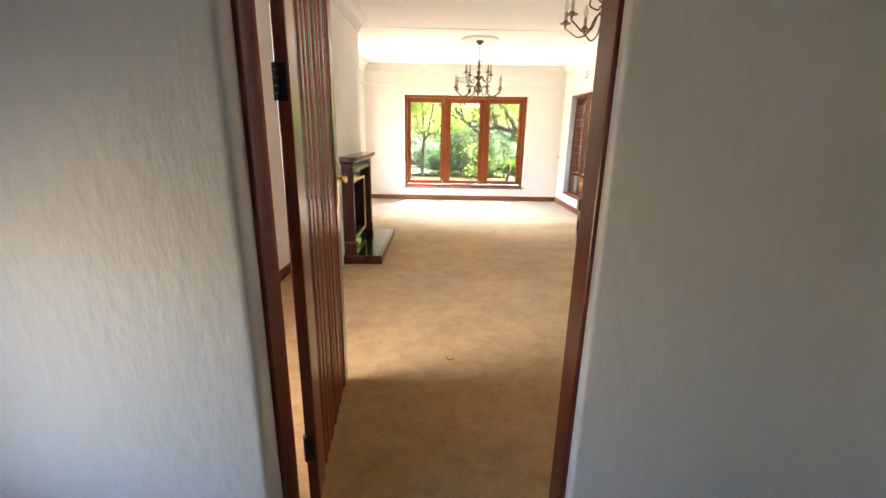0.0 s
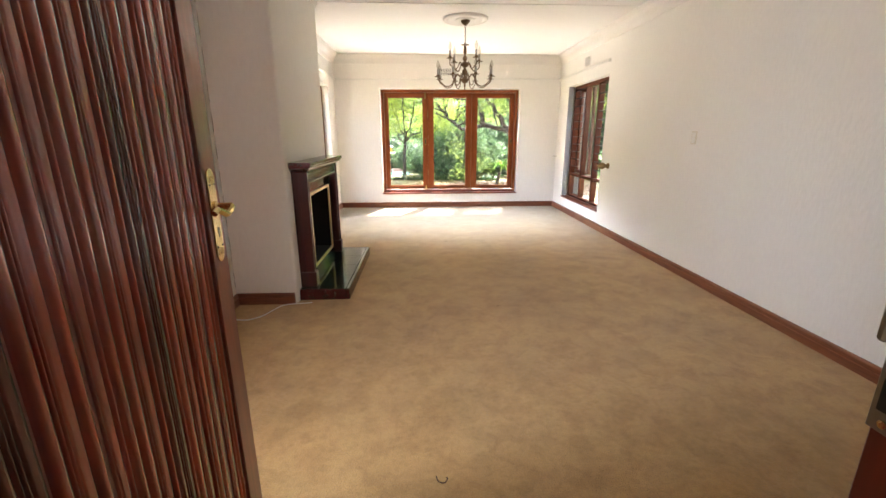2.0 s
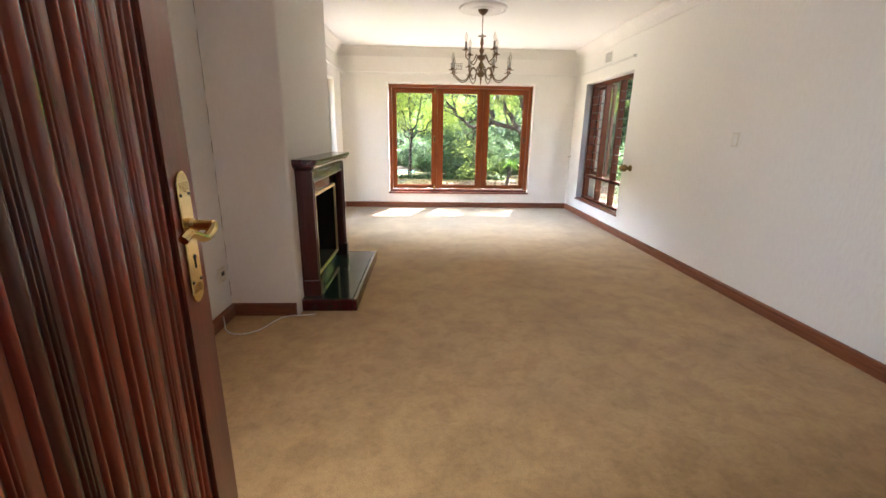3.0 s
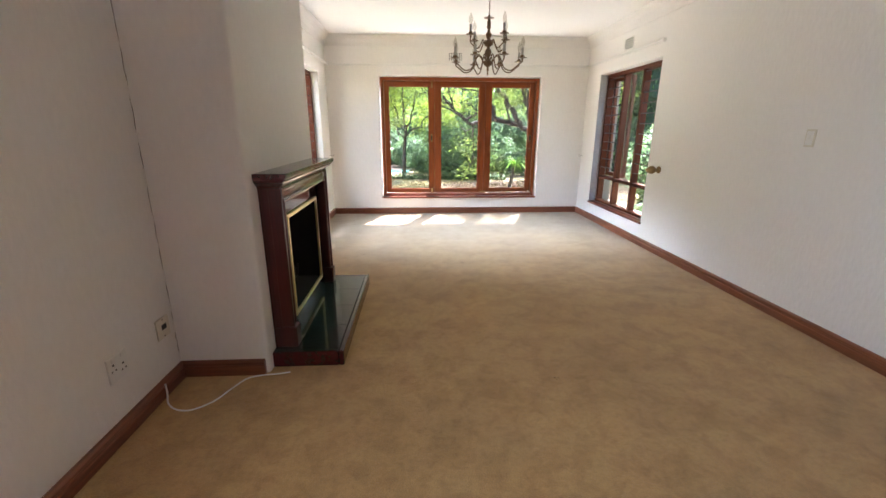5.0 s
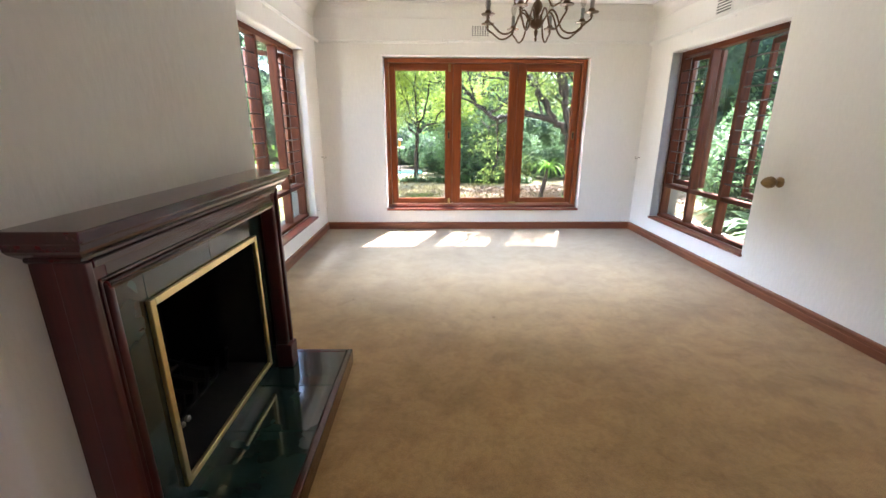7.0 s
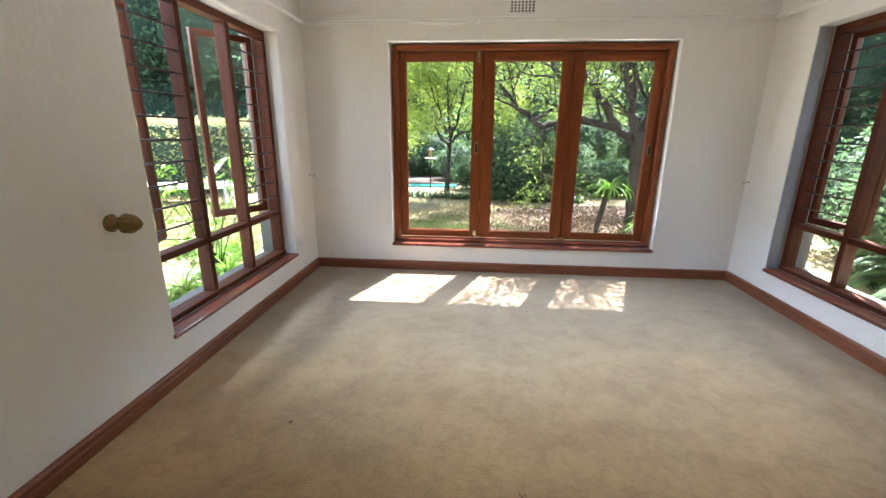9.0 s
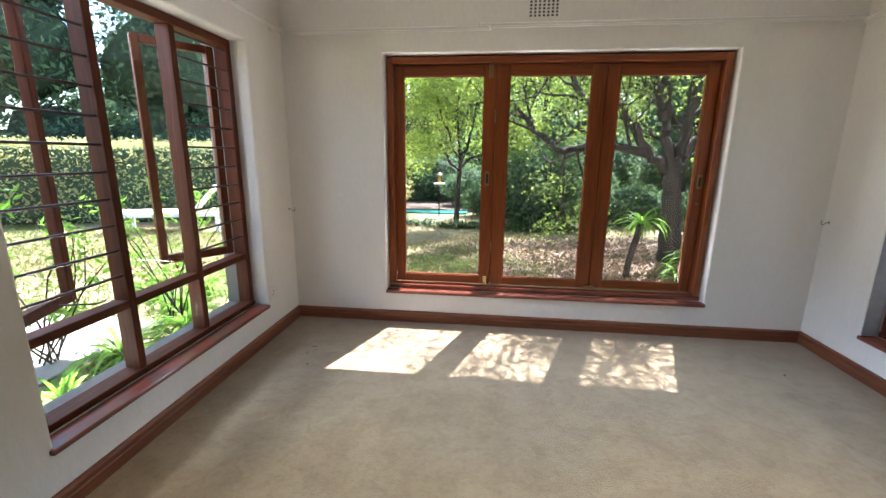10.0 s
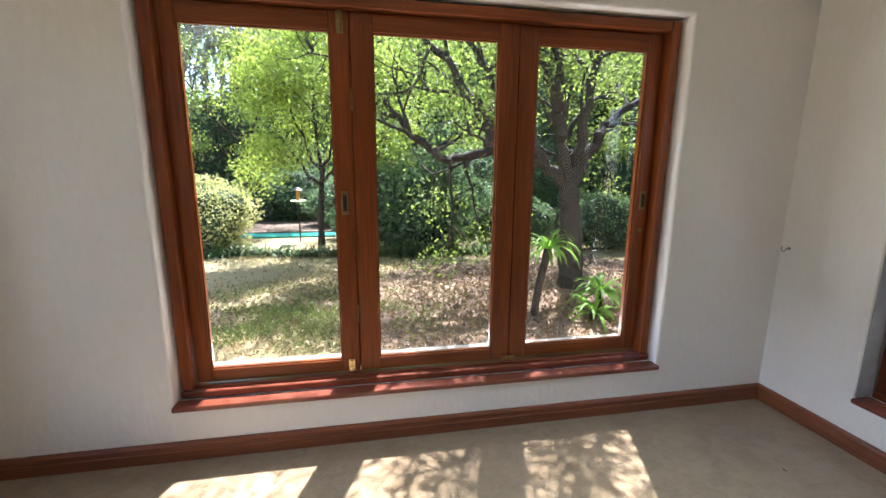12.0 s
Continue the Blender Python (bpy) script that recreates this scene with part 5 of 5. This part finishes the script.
strap_plant("dracaena", (1.72, 9.95, 0.62), 34, 0.42, "bright green dracaena on a bare slanting stem", stem=[(1.60, 9.9, G - 0.02), (1.62, 9.9, 0.25), (1.72, 9.95, 0.64)])
strap_plant("dracaena", (2.22, 9.9, 0.22), 46, 0.42, "low bright green dracaena beside the tree", stem=[(2.22, 9.9, G - 0.02), (2.22, 9.9, 0.13), (2.22, 9.9, 0.24)])
strap_plant("dracaena", (2.05, 9.7, 0.10), 26, 0.36, "low bright green dracaena beside the tree", stem=[(2.05, 9.7, G - 0.02), (2.05, 9.7, 0.06), (2.05, 9.7, 0.12)])
for x, y, s in ((3.2, 6.9, 0.7), (3.3, 7.5, 0.6), (3.5, 8.0, 0.6), (3.3, 6.4, 0.7), (4.0, 7.2, 0.8)):
    strap_plant("leafy_plant", (x, y, G + 0.1), 44, s, "broad green leaves close to the window", L_MID, width=0.09)
for x, y, s in ((-2.0, 7.0, 0.38), (-2.15, 7.5, 0.40), (-2.1, 8.0, 0.42), (-2.4, 8.4, 0.45), (-2.5, 8.8, 0.45), (-2.05, 6.6, 0.35), (-2.9, 8.6, 0.42)):
    strap_plant("lily_clump", (x, y, G + 0.02), 60, s, "clump of light green lily leaves below the window", width=0.022)
for x, y, h in ((-2.3, 8.15, 1.0), (-2.2, 6.65, 1.1), (-2.55, 7.4, 0.9)):
    bush = thing("twiggy_shrub", (x, y, G), "thin twiggy shrub with sparse narrow leaves", "shrub")
    bm, tips = bmesh.new(), []
    for k in range(9):
        d = Vector((rng.normal() * 0.28, rng.normal() * 0.28, 1)).normalized()
        pts = [Vector((x, y, G)) + d * h * s + Vector((0.05 * math.sin(4 * s + k), 0.05 * math.cos(3 * s + k), 0)) for s in (0, 0.35, 0.7, 1.0)]
        tube(bm, pts, [0.006, 0.005, 0.004, 0.002], 5)
        tips += [pts[1] + (pts[3] - pts[1]) * s for s in (0.1, 0.4, 0.7, 1.0)]
    part("twigs", bm, BARK, bush)
    o = new("leaves", leaf_mesh("leaves", clumps([tuple(t) for t in tips], 0.09, 12), 0.06, L_STRAP, 3.2))
    o.parent, o.matrix_parent_inverse = bush, bush.matrix_basis.inverted()

# clipped hedge beyond the side lawn
hedge = thing("hedge", (-7.5, 13.0, G), "long clipped hedge with a pale sunlit top", "hedge")
HA, HB, HW, HH = Vector((-12.0, 10.6, 0)), Vector((-4.6, 13.4, 0)), 0.55, 1.45
hd = (HB - HA).normalized()
hn = Vector((-hd.y, hd.x, 0))
bm = boxed(0, (HB - HA).length, -HW * 0.9, HW * 0.9, G, HH - 0.05, bevel=0.15, seg=2)
bmesh.ops.transform(bm, matrix=Matrix(((hd.x, hn.x, 0, HA.x), (hd.y, hn.y, 0, HA.y), (0, 0, 1, 0), (0, 0, 0, 1))), verts=bm.verts)
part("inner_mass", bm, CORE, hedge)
n = 16000
u, face = rng.uniform(0, (HB - HA).length, n), rng.uniform(0, 1, n)
wv = np.where(face < 0.45, rng.uniform(-HW, HW, n), np.where(face < 0.8, -HW, HW) + rng.normal(size=n) * 0.04)
zv = np.where(face < 0.45, HH + rng.normal(size=n) * 0.05, rng.uniform(G, HH, n))
pts = np.stack([HA.x + hd.x * u + hn.x * wv, HA.y + hd.y * u + hn.y * wv, zv], 1)
o = new("leaves", leaf_mesh("leaves", pts, 0.07, L_PALE))
o.parent, o.matrix_parent_inverse = hedge, hedge.matrix_basis.inverted()


def lounger(x, y, turn):
    m = Matrix.Translation((x, y, G)) @ Matrix.Rotation(turn, 4, "Z")
    ob = thing("sun_lounger", (x, y, G), "white resin sun lounger with its back raised, on the lawn", "sun lounger")

    def p(name, bm, label=""):
        bmesh.ops.transform(bm, matrix=m, verts=bm.verts)
        part(name, bm, LOUNGE, ob, label)

    for s in (-0.28, 0.28):
        p("side_rail", boxed(-0.95, 0.95, s - 0.025, s + 0.025, 0.26, 0.33, bevel=0.01))
        for q in (-0.75, 0.7):
            p("leg", boxed(q - 0.03, q + 0.03, s - 0.025, s + 0.025, 0.0, 0.262, bevel=0.008))
    for k in range(11):
        q = -0.92 + k * 0.11
        p("slat", boxed(q, q + 0.085, -0.25, 0.25, 0.305, 0.325, bevel=0.004))
    for k in range(6):
        q = 0.32 + k * 0.10
        bm = boxed(q, q + 0.08, -0.25, 0.25, 0.305, 0.325, bevel=0.004)
        bmesh.ops.rotate(bm, cent=(0.30, 0, 0.31), matrix=Matrix.Rotation(radians(-48), 3, "Y"), verts=bm.verts)
        p("back_slat", bm)


lounger(-5.1, 11.7, 0.35)
feeder = thing("bird_feeder", (-0.95, 14.0, G), "small bird table on a pole with an orange feeder", "bird feeder")
part("pole", tube(bmesh.new(), [(-0.95, 14.0, G), (-0.95, 14.0, 0.745)], 0.012, 8), IRON, feeder)
part("tray", lathe(bmesh.new(), [(0.11, 0.74), (0.13, 0.76), (0.11, 0.765)], (-0.95, 14.0, 0), None, 16), LOUNGE, feeder, "white tray")
part("roof", lathe(bmesh.new(), [(0.09, 0.93), (0.02, 0.98)], (-0.95, 14.0, 0), None, 12), IRON, feeder, "dark little roof")
part("seed_holder", lathe(bmesh.new(), [(0.025, 0.765), (0.035, 0.82), (0.03, 0.925)], (-0.95, 14.0, 0), None, 12), mat("orange_plastic", (0.6, 0.25, 0.04), 0.4, 0.05, 30, 5, 0), feeder, "orange seed holder")

# grass, fallen leaves, and the woods round the garden
n = 42000
gx, gy = rng.uniform(-6, 5, n), rng.uniform(8.95, 12.9, n)
keep = np.array([noise.noise(Vector((a * 0.9, b * 0.9, 3.0))) + rng.normal() * 0.2 > -0.05 for a, b in zip(gx, gy)]) & (((gx - 2.5) / 2.2) ** 2 + ((gy - 10.9) / 1.8) ** 2 > 1)
keep &= ~((gx > -0.95) & (gx < 2.0) & (gy < 9.4))
gx, gy = gx[keep], gy[keep]
tagged(new("grass", leaf_mesh("grass", np.stack([gx, gy, np.full(len(gx), G + 0.02)], 1), 0.05, L_GRASS, 9, -0.6)), "short dry grass", "grass", "", "stuff")
n = 22000
gx, gy = rng.uniform(-8, -1.9, n), rng.uniform(6.2, 11.6, n)
ok = ~((gx > -3.62) & (gx < -2.33) & (gy > 6.88) & (gy < 8.12))
tagged(new("grass", leaf_mesh("grass", np.stack([gx[ok], gy[ok], np.full(ok.sum(), G + 0.02)], 1), 0.085, L_TUFT, 8, -0.5)), "short sunlit green grass", "grass", "", "stuff")
n = 15000
gx, gy = -0.75 + rng.normal(size=n) * 0.75, 10.2 + rng.normal(size=n) * 0.42
more = np.array([noise.noise(Vector((a * 2.2, b * 2.2, 7.0))) + rng.normal() * 0.15 > -0.05 for a, b in zip(gx, gy)]) & (gy > 9.4)
tagged(new("grass", leaf_mesh("grass", np.stack([gx[more], gy[more], np.full(more.sum(), G + 0.02)], 1), 0.055, L_TUFT, 8, -0.7)), "patch of green grass on the dry lawn", "grass", "", "stuff")
n = 15000
lx, ly = 1.6 + rng.normal(size=n) * 1.5, 10.5 + rng.normal(size=n) * 0.85
ok = (ly > 9.0) & ~((lx > -0.95) & (lx < 2.0) & (ly < 9.4))
tagged(new("fallen_leaves", leaf_mesh("fallen_leaves", np.stack([lx[ok], ly[ok], np.full(ok.sum(), G + 0.016)], 1), 0.034, L_BROWN, 1.9, 0.0)), "scattered dry fallen leaves", "leaves", "", "stuff")


def woods(name, spots, material, leaf, per, label):
    bm = bmesh.new()
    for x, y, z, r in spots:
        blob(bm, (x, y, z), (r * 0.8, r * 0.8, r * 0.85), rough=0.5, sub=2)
    solid(name + "_shade", bm, CORE, "dark core mass standing for the deep shade inside the trees", "trees", "stuff")
    res = []
    for x, y, z, r in spots:
        d = rng.normal(size=(per, 3))
        d /= np.linalg.norm(d, axis=1)[:, None]
        lump = np.array([1 + 0.5 * noise.noise(Vector(q) * 2.1 + Vector((x, y, z))) for q in d])
        res.append(np.array((x, y, z)) + d * r * (lump * rng.uniform(0.74, 1.12, per))[:, None])
    c = np.concatenate(res)
    c = c[c[:, 2] > G]
    tagged(new(name, leaf_mesh(name, c, leaf, material)), label, "trees", "", "stuff")


spots = []
for k in range(26):
    x = -13 + k * 0.95
    spots.append((x, 19.5 + rng.uniform(-1.0, 1.5), rng.uniform(0.8, 2.2), rng.uniform(1.3, 1.9)))
for k in range(16):
    x = -13 + k * 1.6
    if -6.5 < x < -2.6:
        continue
    spots.append((x, 21.5 + rng.uniform(-0.5, 2), rng.uniform(3.6, 6.0), rng.uniform(1.5, 2.3)))
woods("far_trees", spots, L_DARK, 0.17, 2000, "dense dark green trees behind the garden")
spots = [(x, y + rng.uniform(-0.6, 0.6), z, rng.uniform(1.3, 2.0)) for x, y in ((-17, 9), (-16.5, 11), (-15, 13), (-13.2, 14.6), (-11, 15.5), (-9, 16.2), (-7, 16.8), (-17, 6.5)) for z in (1.2, 3.6, 6.0)]
woods("side_trees", spots, L_DARK, 0.17, 1700, "tall dark trees behind the hedge")
spots = [(x, y + rng.uniform(-0.5, 0.5), z, rng.uniform(1.1, 1.6)) for x, y in ((6.6, 4.5), (6.8, 6.5), (7.0, 8.5), (7.2, 10.5), (6.6, 12.6), (6.2, 14.6), (5.2, 16.4)) for z in (0.9, 2.7, 4.4)]
woods("near_trees", spots, L_MID, 0.13, 1900, "dense leafy trees close to the house")
